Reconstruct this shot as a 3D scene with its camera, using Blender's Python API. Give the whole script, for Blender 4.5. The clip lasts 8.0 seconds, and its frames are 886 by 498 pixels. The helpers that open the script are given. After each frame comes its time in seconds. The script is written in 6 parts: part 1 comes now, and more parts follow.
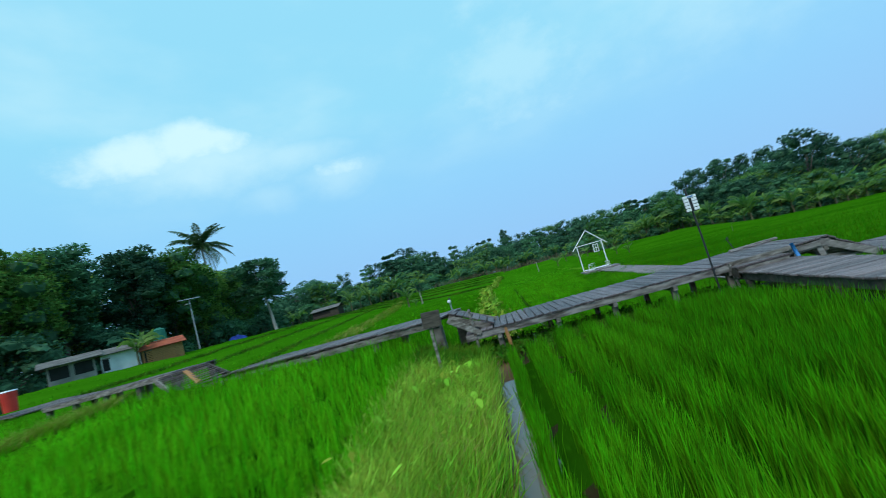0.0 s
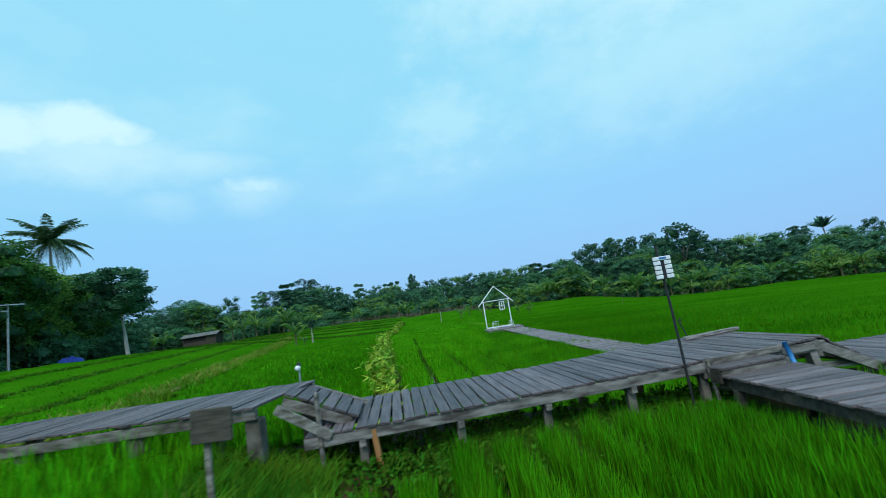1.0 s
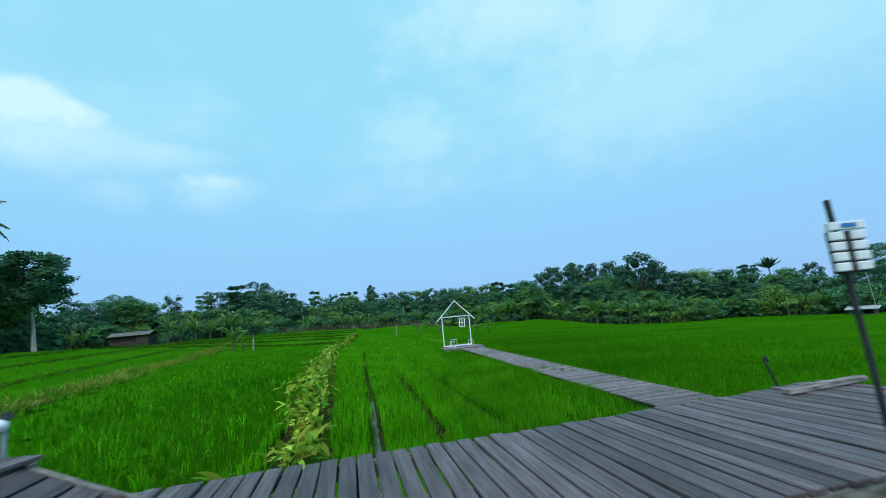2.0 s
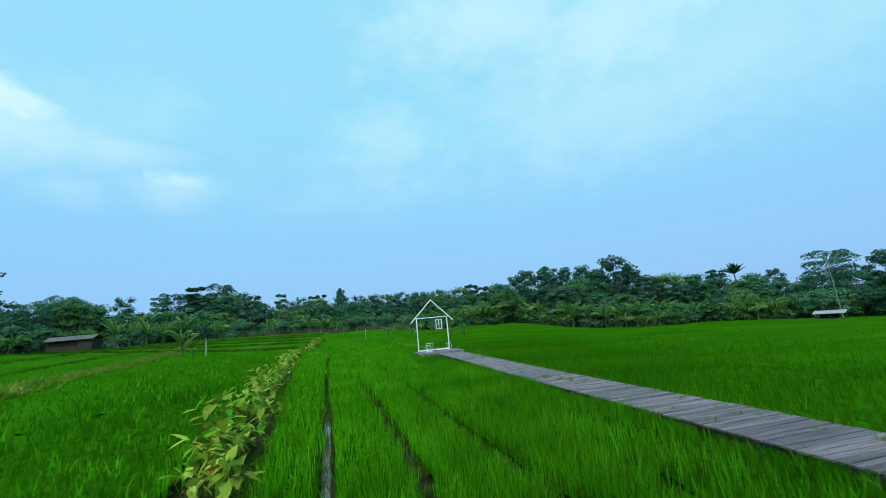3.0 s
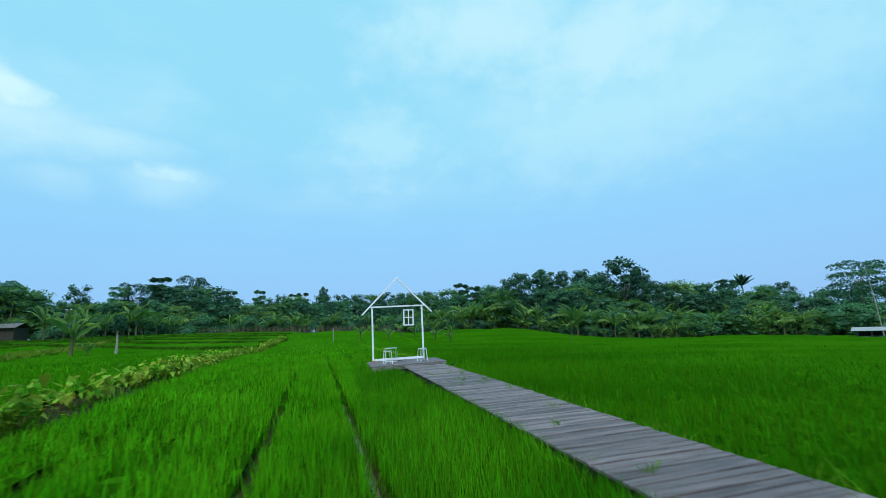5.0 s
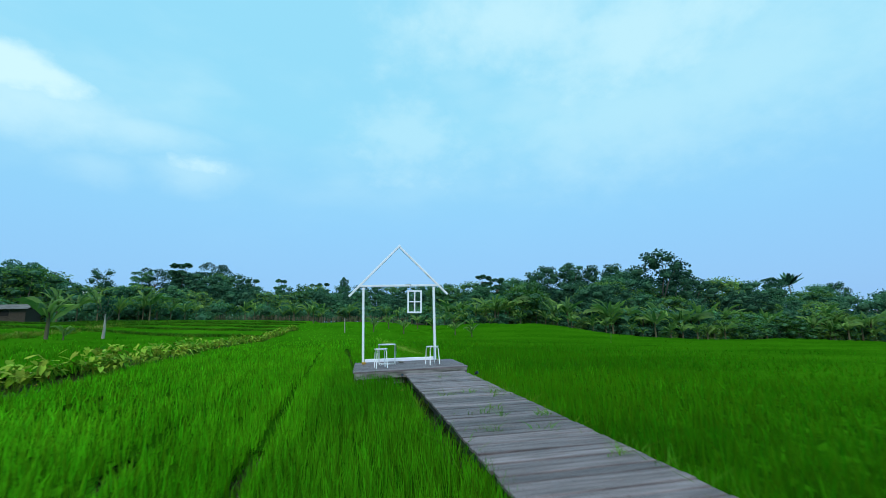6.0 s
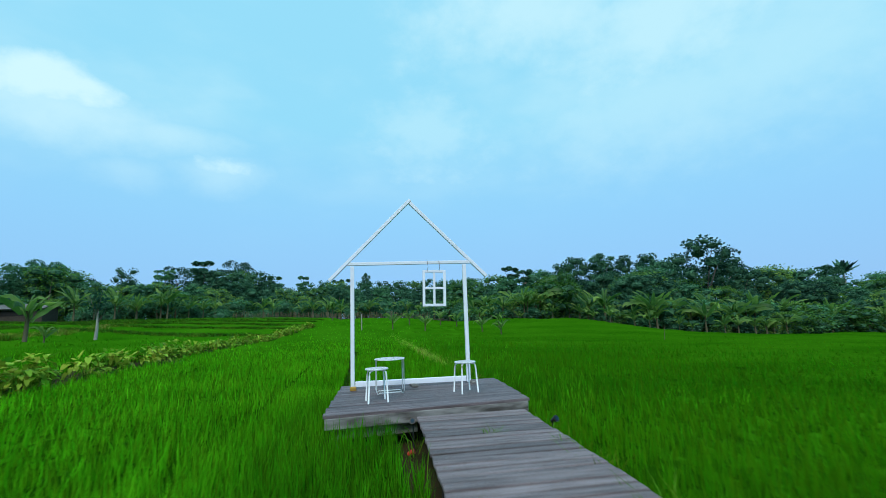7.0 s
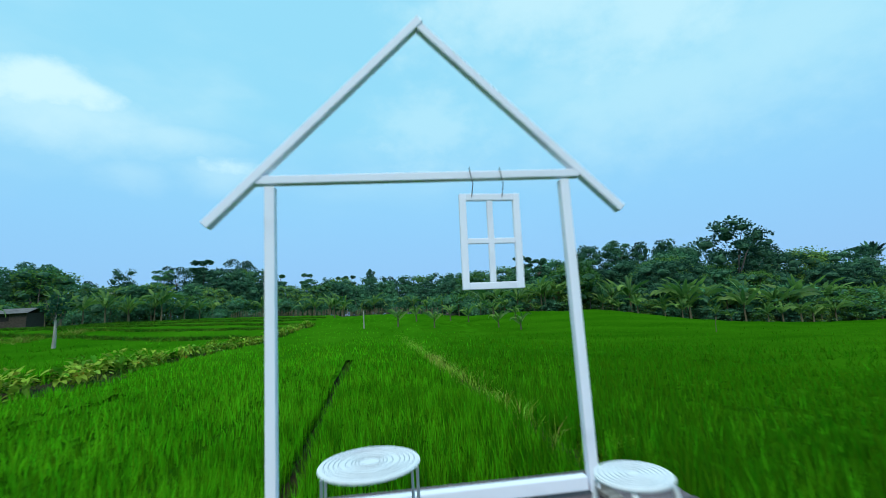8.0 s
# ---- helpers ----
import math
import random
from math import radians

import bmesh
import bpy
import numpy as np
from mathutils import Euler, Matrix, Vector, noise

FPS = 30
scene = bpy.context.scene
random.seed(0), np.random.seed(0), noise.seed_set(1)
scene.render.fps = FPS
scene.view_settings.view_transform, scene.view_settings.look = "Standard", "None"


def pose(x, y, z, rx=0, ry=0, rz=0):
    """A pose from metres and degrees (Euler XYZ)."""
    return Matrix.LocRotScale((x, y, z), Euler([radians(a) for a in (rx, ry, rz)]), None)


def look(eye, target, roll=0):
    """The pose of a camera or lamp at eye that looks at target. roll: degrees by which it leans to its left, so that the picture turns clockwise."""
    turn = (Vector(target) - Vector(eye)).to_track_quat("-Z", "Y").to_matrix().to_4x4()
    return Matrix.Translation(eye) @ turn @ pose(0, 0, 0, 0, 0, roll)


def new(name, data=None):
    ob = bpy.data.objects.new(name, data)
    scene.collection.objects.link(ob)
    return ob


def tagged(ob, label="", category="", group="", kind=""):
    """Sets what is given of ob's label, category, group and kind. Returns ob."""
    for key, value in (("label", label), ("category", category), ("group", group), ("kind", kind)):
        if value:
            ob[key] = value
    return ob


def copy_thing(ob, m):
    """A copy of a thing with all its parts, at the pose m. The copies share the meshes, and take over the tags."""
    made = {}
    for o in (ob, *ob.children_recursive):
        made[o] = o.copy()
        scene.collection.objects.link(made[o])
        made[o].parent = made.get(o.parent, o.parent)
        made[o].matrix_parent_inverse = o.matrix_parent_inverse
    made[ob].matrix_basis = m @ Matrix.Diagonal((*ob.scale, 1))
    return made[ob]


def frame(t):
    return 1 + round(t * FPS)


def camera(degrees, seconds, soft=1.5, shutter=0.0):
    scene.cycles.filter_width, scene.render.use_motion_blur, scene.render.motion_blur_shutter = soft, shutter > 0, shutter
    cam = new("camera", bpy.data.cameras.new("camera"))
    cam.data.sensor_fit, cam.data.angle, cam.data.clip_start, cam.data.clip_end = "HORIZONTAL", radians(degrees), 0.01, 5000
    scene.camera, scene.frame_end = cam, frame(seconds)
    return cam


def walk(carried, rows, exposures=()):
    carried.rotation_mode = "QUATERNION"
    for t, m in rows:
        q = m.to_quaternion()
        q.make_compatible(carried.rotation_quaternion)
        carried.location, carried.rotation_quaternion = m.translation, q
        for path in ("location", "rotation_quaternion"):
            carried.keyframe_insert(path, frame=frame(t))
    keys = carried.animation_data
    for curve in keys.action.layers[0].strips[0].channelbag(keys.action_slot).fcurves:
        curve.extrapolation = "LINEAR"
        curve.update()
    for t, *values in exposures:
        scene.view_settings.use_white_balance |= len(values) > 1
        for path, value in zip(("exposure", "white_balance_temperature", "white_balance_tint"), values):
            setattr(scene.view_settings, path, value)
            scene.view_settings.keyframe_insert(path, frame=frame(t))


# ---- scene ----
cam = camera(92.4, 8.0, soft=0.5, shutter=0.25)
PATH = [
    (0, (-4.775, -32.947, 1.793), (-5.125, -30.985, 1.965), -15.9),
    (0.5, (-4.837, -31.714, 1.874), (-4.915, -29.729, 2.107), -12.7),
    (1, (-4.680, -30.460, 1.918), (-4.578, -28.481, 2.194), -9.1),
    (1.5, (-4.491, -29.268, 1.924), (-4.288, -27.301, 2.224), -6.9),
    (1.7, (-4.437, -28.737, 1.895), (-4.202, -26.776, 2.210), -6.2),
    (2.8, (-4.290, -25.460, 1.667), (-3.902, -23.526, 1.996), -5.1),
    (3, (-4.248, -24.896, 1.649), (-3.836, -22.968, 1.982), -5.3),
    (3.5, (-3.820, -22.949, 1.584), (-3.369, -21.031, 1.928), -4.9),
    (4, (-3.239, -20.687, 1.514), (-2.768, -18.776, 1.870), -4.3),
    (4.2, (-3.055, -19.740, 1.499), (-2.577, -17.832, 1.861), -3.9),
    (5.3, (-1.459, -14.099, 1.072), (-1.028, -12.177, 1.420), -2.4),
    (5.5, (-1.269, -13.220, 1.077), (-0.862, -11.292, 1.420), -1.8),
    (6, (-0.812, -10.992, 1.005), (-0.460, -9.051, 1.337), -1.5),
    (6.5, (-0.528, -8.946, 1.042), (-0.230, -6.995, 1.364), -1.7),
    (7, (-0.315, -6.859, 1.048), (-0.063, -4.899, 1.361), -2.1),
    (7.5, (-0.208, -4.775, 1.084), (0.020, -2.811, 1.386), -2.6),
    (8, (-0.194, -2.540, 1.098), (0.037, -0.574, 1.387), -3.5),
]
walk(cam, [(t, look(e, g, r)) for t, e, g, r in PATH], exposures=((0, 0.05), (8, 0.05)))

# ---- world, sun, exposure ----
SUN_ELEV, SUN_AZ = 52.0, 200.0      # degrees; azimuth clockwise from +y
world = bpy.data.worlds.new("sky")
scene.world = world
world.use_nodes = True


def sky_nodes():
    nt = world.node_tree
    nt.nodes.clear()
    N, L = nt.nodes.new, nt.links.new

    def math_node(op, a, b=None, c=None):
        n = N("ShaderNodeMath")
        n.operation = op
        for i, v in enumerate((a, b, c)):
            if v is None:
                continue
            if isinstance(v, (int, float)):
                n.inputs[i].default_value = v
            else:
                L(v, n.inputs[i])
        return n.outputs[0]

    def mix(fac, a, b):
        n = N("ShaderNodeMix")
        n.data_type = "RGBA"
        for s, v in ((n.inputs[0], fac), (n.inputs[6], a), (n.inputs[7], b)):
            if isinstance(v, (int, float, tuple)):
                s.default_value = v
            else:
                L(v, s)
        return n.outputs[2]

    out, bg = N("ShaderNodeOutputWorld"), N("ShaderNodeBackground")
    sky = N("ShaderNodeTexSky")
    sky.sky_type, sky.sun_disc = "NISHITA", False
    sky.sun_elevation, sky.sun_rotation = radians(SUN_ELEV), radians(SUN_AZ)
    sky.air_density, sky.dust_density, sky.ozone_density = 1.0, 1.2, 3.0
    scaled = N("ShaderNodeVectorMath")
    scaled.operation = "SCALE"
    L(sky.outputs[0], scaled.inputs[0])
    scaled.inputs["Scale"].default_value = 0.09
    co = N("ShaderNodeTexCoord").outputs["Generated"]
    split = N("ShaderNodeSeparateXYZ")
    L(co, split.inputs[0])
    up = split.outputs["Z"]
    # humid haze: pale cyan overhead, bluer towards the horizon
    ramp = N("ShaderNodeValToRGB")
    L(up, ramp.inputs[0])
    e = ramp.color_ramp.elements
    e[0].position, e[0].color = 0.0, (0.283, 0.545, 0.93, 1)
    e[1].position, e[1].color = 0.75, (0.33, 0.78, 1.0, 1)
    e2 = e.new(0.22)
    e2.color = (0.296, 0.665, 1.0, 1)
    e3 = e.new(0.42)
    e3.color = (0.316, 0.76, 1.0, 1)
    base = mix(0.9, scaled.outputs[0], ramp.outputs[0])

    # clouds: soft noise veils and a few heaped clouds, by direction
    def noise_node(scale, detail, rough, stretch=1.0):
        m = N("ShaderNodeMapping")
        m.inputs["Scale"].default_value = (1, 1, stretch)
        L(co, m.inputs[0])
        n = N("ShaderNodeTexNoise")
        n.inputs["Scale"].default_value, n.inputs["Detail"].default_value, n.inputs["Roughness"].default_value = scale, detail, rough
        L(m.outputs[0], n.inputs[0])
        return n.outputs[0]

    fine = noise_node(13.0, 8.0, 0.6, 1.4)
    veil = noise_node(2.6, 5.0, 0.5, 2.2)

    def smooth(v, lo, hi):
        n = N("ShaderNodeMapRange")
        n.interpolation_type = "SMOOTHSTEP"
        L(v, n.inputs[0])
        n.inputs[1].default_value, n.inputs[2].default_value = lo, hi
        return n.outputs[0]

    def puff(az, el, half_w, up_h, down_h, ragged, strength, soft=0.0):
        """One cloud: an ellipse about a direction, its rim broken by noise."""
        a, b = radians(az), radians(el)
        d = Vector((math.sin(a) * math.cos(b), math.cos(a) * math.cos(b), math.sin(b)))
        side = Vector((math.cos(a), -math.sin(a), 0))
        top = side.cross(d)

        def dot(v):
            n = N("ShaderNodeVectorMath")
            n.operation = "DOT_PRODUCT"
            L(co, n.inputs[0])
            n.inputs[1].default_value = v
            return n.outputs["Value"]
        u = math_node("DIVIDE", dot(side), half_w)
        w = dot(top)
        hi = math_node("DIVIDE", math_node("MAXIMUM", w, 0.0), up_h)
        lo = math_node("DIVIDE", math_node("MINIMUM", w, 0.0), down_h)
        r = math_node("ADD", math_node("MULTIPLY", u, u), math_node("ADD", math_node("MULTIPLY", hi, hi), math_node("MULTIPLY", lo, lo)))
        r = math_node("ADD", math_node("SQRT", r), math_node("MULTIPLY", math_node("SUBTRACT", fine, 0.5), ragged))
        front = smooth(dot(d), 0.2, 0.4)
        body = math_node("MULTIPLY", math_node("SUBTRACT", 1.0, smooth(r, soft, 1.1)), front)
        return math_node("MULTIPLY", body, strength)

    clouds = math_node("MULTIPLY", math_node("MULTIPLY", smooth(veil, 0.44, 0.78), smooth(up, 0.1, 0.5)), 0.42)
    for spec in (
        (5.6, 25.0, 0.20, 0.09, 0.17, 1.7, 0.33),
        (22.0, 37.5, 0.34, 0.12, 0.14, 1.2, 0.55),
        (38.0, 33.0, 0.34, 0.14, 0.20, 1.2, 0.55),
        (36.0, 24.0, 0.42, 0.16, 0.18, 1.0, 0.35),
        (50.0, 27.0, 0.40, 0.16, 0.22, 1.0, 0.35),
        (-36.5, 22.0, 0.26, 0.07, 0.09, 0.8, 0.6),
        (-27.0, 21.6, 0.17, 0.035, 0.06, 0.8, 0.45),
        (-30.0, 17.0, 0.09, 0.04, 0.05, 1.0, 0.25),
        (-21.0, 18.0, 0.13, 0.05, 0.06, 0.9, 0.35),
    ):
        clouds = math_node("MAXIMUM", clouds, puff(*spec))
    heaps = None
    for spec in (
        (-37.2, 25.6, 0.075, 0.045, 0.09, 0.0, 0.9),
        (-33.0, 24.2, 0.075, 0.035, 0.075, 0.0, 0.75),
        (-41.5, 24.0, 0.10, 0.05, 0.09, 0.0, 0.85),
        (-47.0, 23.0, 0.13, 0.06, 0.09, 0.0, 0.7),
        (-21.8, 18.7, 0.07, 0.045, 0.05, 0.0, 0.65),
        (-17.8, 18.6, 0.065, 0.035, 0.045, 0.0, 0.6),
    ):
        one = puff(*spec)
        heaps = one if heaps is None else math_node("ADD", heaps, one)
    lumps = math_node("ADD", heaps, math_node("MULTIPLY", math_node("SUBTRACT", fine, 0.5), math_node("MULTIPLY", smooth(heaps, 0.02, 0.3), 1.3)))
    heaped = math_node("MULTIPLY", smooth(lumps, 0.18, 1.05), 0.85)
    clouds = math_node("MAXIMUM", clouds, heaped)
    colour = mix(clouds, base, (0.68, 0.95, 1.0, 1))
    L(colour, bg.inputs[0])
    bg.inputs[1].default_value = 1.0
    L(bg.outputs[0], out.inputs[0])


sky_nodes()
sun = new("sun", bpy.data.lights.new("sun", "SUN"))
sun.data.energy, sun.data.angle, sun.data.color = 1.9, radians(25), (1.0, 0.97, 0.94)
sa, se = radians(SUN_AZ), radians(SUN_ELEV)
sun.matrix_world = look((0, 0, 40), Vector((0, 0, 40)) - Vector((math.sin(sa) * math.cos(se), math.cos(sa) * math.cos(se), math.sin(se))))


# ---- materials ----
def material(name, c1, c2, rough=0.8, scale=4.0, stretch=(1, 1, 1), bump=0.3, bump_scale=40.0, fine=None, per_object=0.0,
             per_island=0.0, tree_var=0.0, metallic=0.0, spec=0.3, translucent=0.0, hue=0.0, contrast=(0.35, 0.65)):
    """A surface: two colours by coarse noise, a fine grain over it, relief, and a shift by object or island."""
    m = bpy.data.materials.new(name)
    m.use_nodes = True
    nt = m.node_tree
    N, L = nt.nodes.new, nt.links.new
    b = nt.nodes["Principled BSDF"]
    co = N("ShaderNodeTexCoord").outputs["Object"]
    mp = N("ShaderNodeMapping")
    mp.inputs["Scale"].default_value = stretch
    L(co, mp.inputs[0])
    vec = mp.outputs[0]
    if per_object:
        info = N("ShaderNodeObjectInfo")
        add = N("ShaderNodeVectorMath")
        add.operation = "MULTIPLY_ADD"
        comb = N("ShaderNodeCombineXYZ")
        for i in range(3):
            L(info.outputs["Random"], comb.inputs[i])
        L(comb.outputs[0], add.inputs[0])
        add.inputs[1].default_value = (37, 53, 71)
        L(vec, add.inputs[2])
        vec = add.outputs[0]
    n1 = N("ShaderNodeTexNoise")
    n1.inputs["Scale"].default_value, n1.inputs["Detail"].default_value = scale, 6
    L(vec, n1.inputs[0])
    r = N("ShaderNodeMapRange")
    r.inputs[1].default_value, r.inputs[2].default_value = contrast
    L(n1.outputs[0], r.inputs[0])
    mx = N("ShaderNodeMix")
    mx.data_type = "RGBA"
    L(r.outputs[0], mx.inputs[0])
    mx.inputs[6].default_value, mx.inputs[7].default_value = (*c1, 1), (*c2, 1)
    col = mx.outputs[2]
    n2 = N("ShaderNodeTexNoise")
    n2.inputs["Scale"].default_value, n2.inputs["Detail"].default_value = bump_scale, 4
    L(vec, n2.inputs[0])
    if fine:
        r2 = N("ShaderNodeMapRange")
        r2.inputs[1].default_value, r2.inputs[2].default_value = 0.55, 0.72
        L(n2.outputs[0], r2.inputs[0])
        m2 = N("ShaderNodeMix")
        m2.data_type = "RGBA"
        L(r2.outputs[0], m2.inputs[0])
        L(col, m2.inputs[6])
        m2.inputs[7].default_value = (*fine, 1)
        col = m2.outputs[2]
    amount = per_object or per_island
    if amount:
        if per_island:
            rnd = N("ShaderNodeNewGeometry").outputs["Random Per Island"]
        else:
            rnd = info.outputs["Random"]
        hs = N("ShaderNodeHueSaturation")
        rv = N("ShaderNodeMapRange")
        L(rnd, rv.inputs[0])
        rv.inputs[3].default_value, rv.inputs[4].default_value = 1 - amount, 1 + amount
        L(rv.outputs[0], hs.inputs["Value"])
        if hue:
            rh = N("ShaderNodeMapRange")
            L(rnd, rh.inputs[0])
            rh.inputs[3].default_value, rh.inputs[4].default_value = 0.5 - hue, 0.5 + hue
            L(rh.outputs[0], hs.inputs["Hue"])
        L(col, hs.inputs["Color"])
        col = hs.outputs[0]
    if tree_var:
        oi = N("ShaderNodeObjectInfo")
        hv = N("ShaderNodeHueSaturation")
        for key, lo, hi in (("Value", 1 - tree_var, 1 + tree_var), ("Hue", 0.5 - 0.06 * tree_var, 0.5 + 0.05 * tree_var)):
            rr = N("ShaderNodeMapRange")
            L(oi.outputs["Random"], rr.inputs[0])
            rr.inputs[3].default_value, rr.inputs[4].default_value = (lo, hi) if key == "Value" else (hi, lo)
            L(rr.outputs[0], hv.inputs[key])
        L(col, hv.inputs["Color"])
        col = hv.outputs[0]
    L(col, b.inputs["Base Color"])
    b.inputs["Roughness"].default_value, b.inputs["Metallic"].default_value = rough, metallic
    b.inputs["Specular IOR Level"].default_value = spec
    if bump:
        bp = N("ShaderNodeBump")
        bp.inputs["Strength"].default_value, bp.inputs["Distance"].default_value = bump, 0.02
        L(n2.outputs[0], bp.inputs["Height"])
        L(bp.outputs[0], b.inputs["Normal"])
    if translucent:
        tr = N("ShaderNodeBsdfTranslucent")
        L(col, tr.inputs[0])
        ms = N("ShaderNodeMixShader")
        ms.inputs[0].default_value = translucent
        L(b.outputs[0], ms.inputs[1])
        L(tr.outputs[0], ms.inputs[2])
        L(ms.outputs[0], nt.nodes["Material Output"].inputs[0])
    return m


RICE = material("rice_leaf", (0.062, 0.28, 0.003), (0.122, 0.42, 0.007), 0.7, 0.6, bump=0, per_island=0.6, hue=0.015, translucent=0.35, spec=0.04)
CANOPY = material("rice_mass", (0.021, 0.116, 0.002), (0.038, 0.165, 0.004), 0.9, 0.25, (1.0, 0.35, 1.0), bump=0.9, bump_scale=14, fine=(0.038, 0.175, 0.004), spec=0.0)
SOIL = material("paddy_mud", (0.020, 0.016, 0.007), (0.046, 0.032, 0.012), 0.85, 1.6, bump=0.5, bump_scale=25, fine=(0.016, 0.034, 0.006), spec=0.08)
WEED = material("weed_leaf", (0.20, 0.44, 0.025), (0.42, 0.62, 0.07), 0.75, 0.8, bump=0, per_island=0.4, hue=0.03, translucent=0.35, spec=0.04)
DRYGRASS = material("dry_grass", (0.20, 0.27, 0.03), (0.36, 0.34, 0.08), 0.8, 1.0, bump=0, per_island=0.35, hue=0.03, translucent=0.3, spec=0.04)
TARO = material("bund_plant_leaf", (0.11, 0.27, 0.02), (0.50, 0.60, 0.07), 0.5, 0.9, bump=0, per_island=0.45, hue=0.02, translucent=0.4, spec=0.06)
YELLOW = material("withered_leaf", (0.45, 0.28, 0.02), (0.50, 0.14, 0.01), 0.6, 2.0, bump=0, per_island=0.3, translucent=0.3)
WATER = material("ditch_water", (0.10, 0.075, 0.05), (0.14, 0.10, 0.065), 0.05, 1.0, bump=0.03, bump_scale=6, spec=0.6)
PLANK = material("weathered_plank", (0.090, 0.063, 0.066), (0.212, 0.158, 0.166), 0.50, 2.2, (13, 0.8, 13), 0.7, 30, fine=(0.06, 0.043, 0.038), per_object=0.34, spec=0.5)
PLANK_L = material("pale_plank", (0.118, 0.083, 0.083), (0.285, 0.216, 0.220), 0.50, 2.2, (13, 0.8, 13), 0.7, 30, fine=(0.06, 0.043, 0.04), per_object=0.45, spec=0.5)
TIMBER = material("weathered_timber", (0.10, 0.085, 0.07), (0.34, 0.31, 0.28), 0.85, 4.0, (1, 4, 4), 0.6, 50, fine=(0.07, 0.06, 0.045), per_object=0.2)
CONCRETE = material("concrete_post", (0.085, 0.072, 0.06), (0.20, 0.18, 0.155), 0.9, 6.0, bump=0.6, bump_scale=45, fine=(0.13, 0.12, 0.08), per_object=0.15)
WHITE = material("white_paint", (0.74, 0.74, 0.82), (0.88, 0.88, 0.95), 0.5, 3.0, bump=0.03, bump_scale=30, contrast=(0.2, 0.42), per_object=0.03)
STEELW = material("white_enamel", (0.78, 0.79, 0.80), (0.84, 0.85, 0.86), 0.35, 6.0, bump=0.03, spec=0.5)
SLOT = material("seat_slot", (0.40, 0.42, 0.45), (0.52, 0.54, 0.57), 0.6, 20, bump=0)
BLACK = material("black_steel", (0.012, 0.012, 0.014), (0.03, 0.03, 0.032), 0.5, 10, bump=0.1, spec=0.5)
GREYM = material("galvanised_steel", (0.30, 0.32, 0.34), (0.45, 0.47, 0.50), 0.45, 5, bump=0.1, metallic=0.6)
LENSW = material("lamp_panel", (0.75, 0.77, 0.80), (0.85, 0.87, 0.90), 0.25, 12, bump=0.05, spec=0.5)
BLUEP = material("blue_pipe", (0.02, 0.16, 0.42), (0.04, 0.22, 0.52), 0.45, 6, bump=0.05, spec=0.5)
ORANGE = material("fresh_timber", (0.34, 0.15, 0.05), (0.42, 0.20, 0.08), 0.75, 5, (5, 5, 0.6), 0.3, 40)
BRICKY = material("yellow_brick", (0.50, 0.30, 0.04), (0.42, 0.22, 0.05), 0.9, 12, bump=0.5, bump_scale=60)
BARK = material("bark", (0.09, 0.075, 0.06), (0.19, 0.165, 0.14), 0.9, 2.0, (3, 3, 0.5), 0.8, 20, per_object=0.25)
PALEBARK = material("pale_bark", (0.28, 0.26, 0.23), (0.42, 0.40, 0.36), 0.9, 2.0, (2, 2, 0.7), 0.5, 20)
LEAF_A = material("broad_leaves", (0.030, 0.100, 0.059), (0.090, 0.245, 0.117), 0.7, 0.55, bump=0, per_island=0.30, hue=0.02, translucent=0.25, spec=0.03, tree_var=0.5)
LEAF_B = material("light_leaves", (0.050, 0.135, 0.030), (0.155, 0.31, 0.062), 0.7, 0.55, bump=0, per_island=0.30, hue=0.02, translucent=0.3, spec=0.03, tree_var=0.45)
LEAF_C = material("dark_leaves", (0.018, 0.062, 0.042), (0.056, 0.155, 0.088), 0.7, 0.55, bump=0, per_island=0.30, hue=0.02, translucent=0.2, spec=0.03, tree_var=0.45)
# solid filler inside the crowns; its darker green paints their inner shade
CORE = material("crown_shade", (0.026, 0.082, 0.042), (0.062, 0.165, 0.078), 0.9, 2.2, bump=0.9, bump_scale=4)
BANANA = material("banana_leaf", (0.065, 0.20, 0.040), (0.24, 0.45, 0.085), 0.45, 0.6, bump=0, per_island=0.4, hue=0.02, translucent=0.5, spec=0.25, tree_var=0.3)
BSTEM = material("banana_stem", (0.07, 0.08, 0.035), (0.11, 0.08, 0.045), 0.7, 2, (1, 1, 0.3), 0.3, 15)
PALM = material("palm_frond", (0.040, 0.10, 0.034), (0.075, 0.15, 0.05), 0.5, 0.5, bump=0, per_island=0.4, translucent=0.15)
BAMBOO = material("bamboo", (0.12, 0.10, 0.06), (0.20, 0.17, 0.10), 0.7, 4, bump=0.2, per_object=0.2)


WEED_M = material("bund_weed", (0.075, 0.21, 0.012), (0.17, 0.31, 0.022), 0.8, 0.8, bump=0, per_island=0.4, hue=0.03, translucent=0.3, spec=0.03)
# below the walkways this dark tone paints the shade under the planks
DARKWOOD = material("dark_toned_timber", (0.035, 0.028, 0.022), (0.075, 0.062, 0.05), 0.8, 4.0, (1, 4, 4), 0.5, 40, per_object=0.2)
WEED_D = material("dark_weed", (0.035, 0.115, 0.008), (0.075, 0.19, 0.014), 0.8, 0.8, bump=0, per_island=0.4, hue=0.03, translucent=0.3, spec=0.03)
RICE_S = material("rice_leaf_south", (0.085, 0.37, 0.004), (0.160, 0.54, 0.010), 0.7, 0.35, bump=0, per_island=0.5, hue=0.015, translucent=0.38, spec=0.04)
FASCIA = material("pale_timber", (0.10, 0.085, 0.076), (0.35, 0.32, 0.30), 0.85, 3.0, (0.8, 5, 5), 0.5, 40, per_object=0.1, spec=0.12)
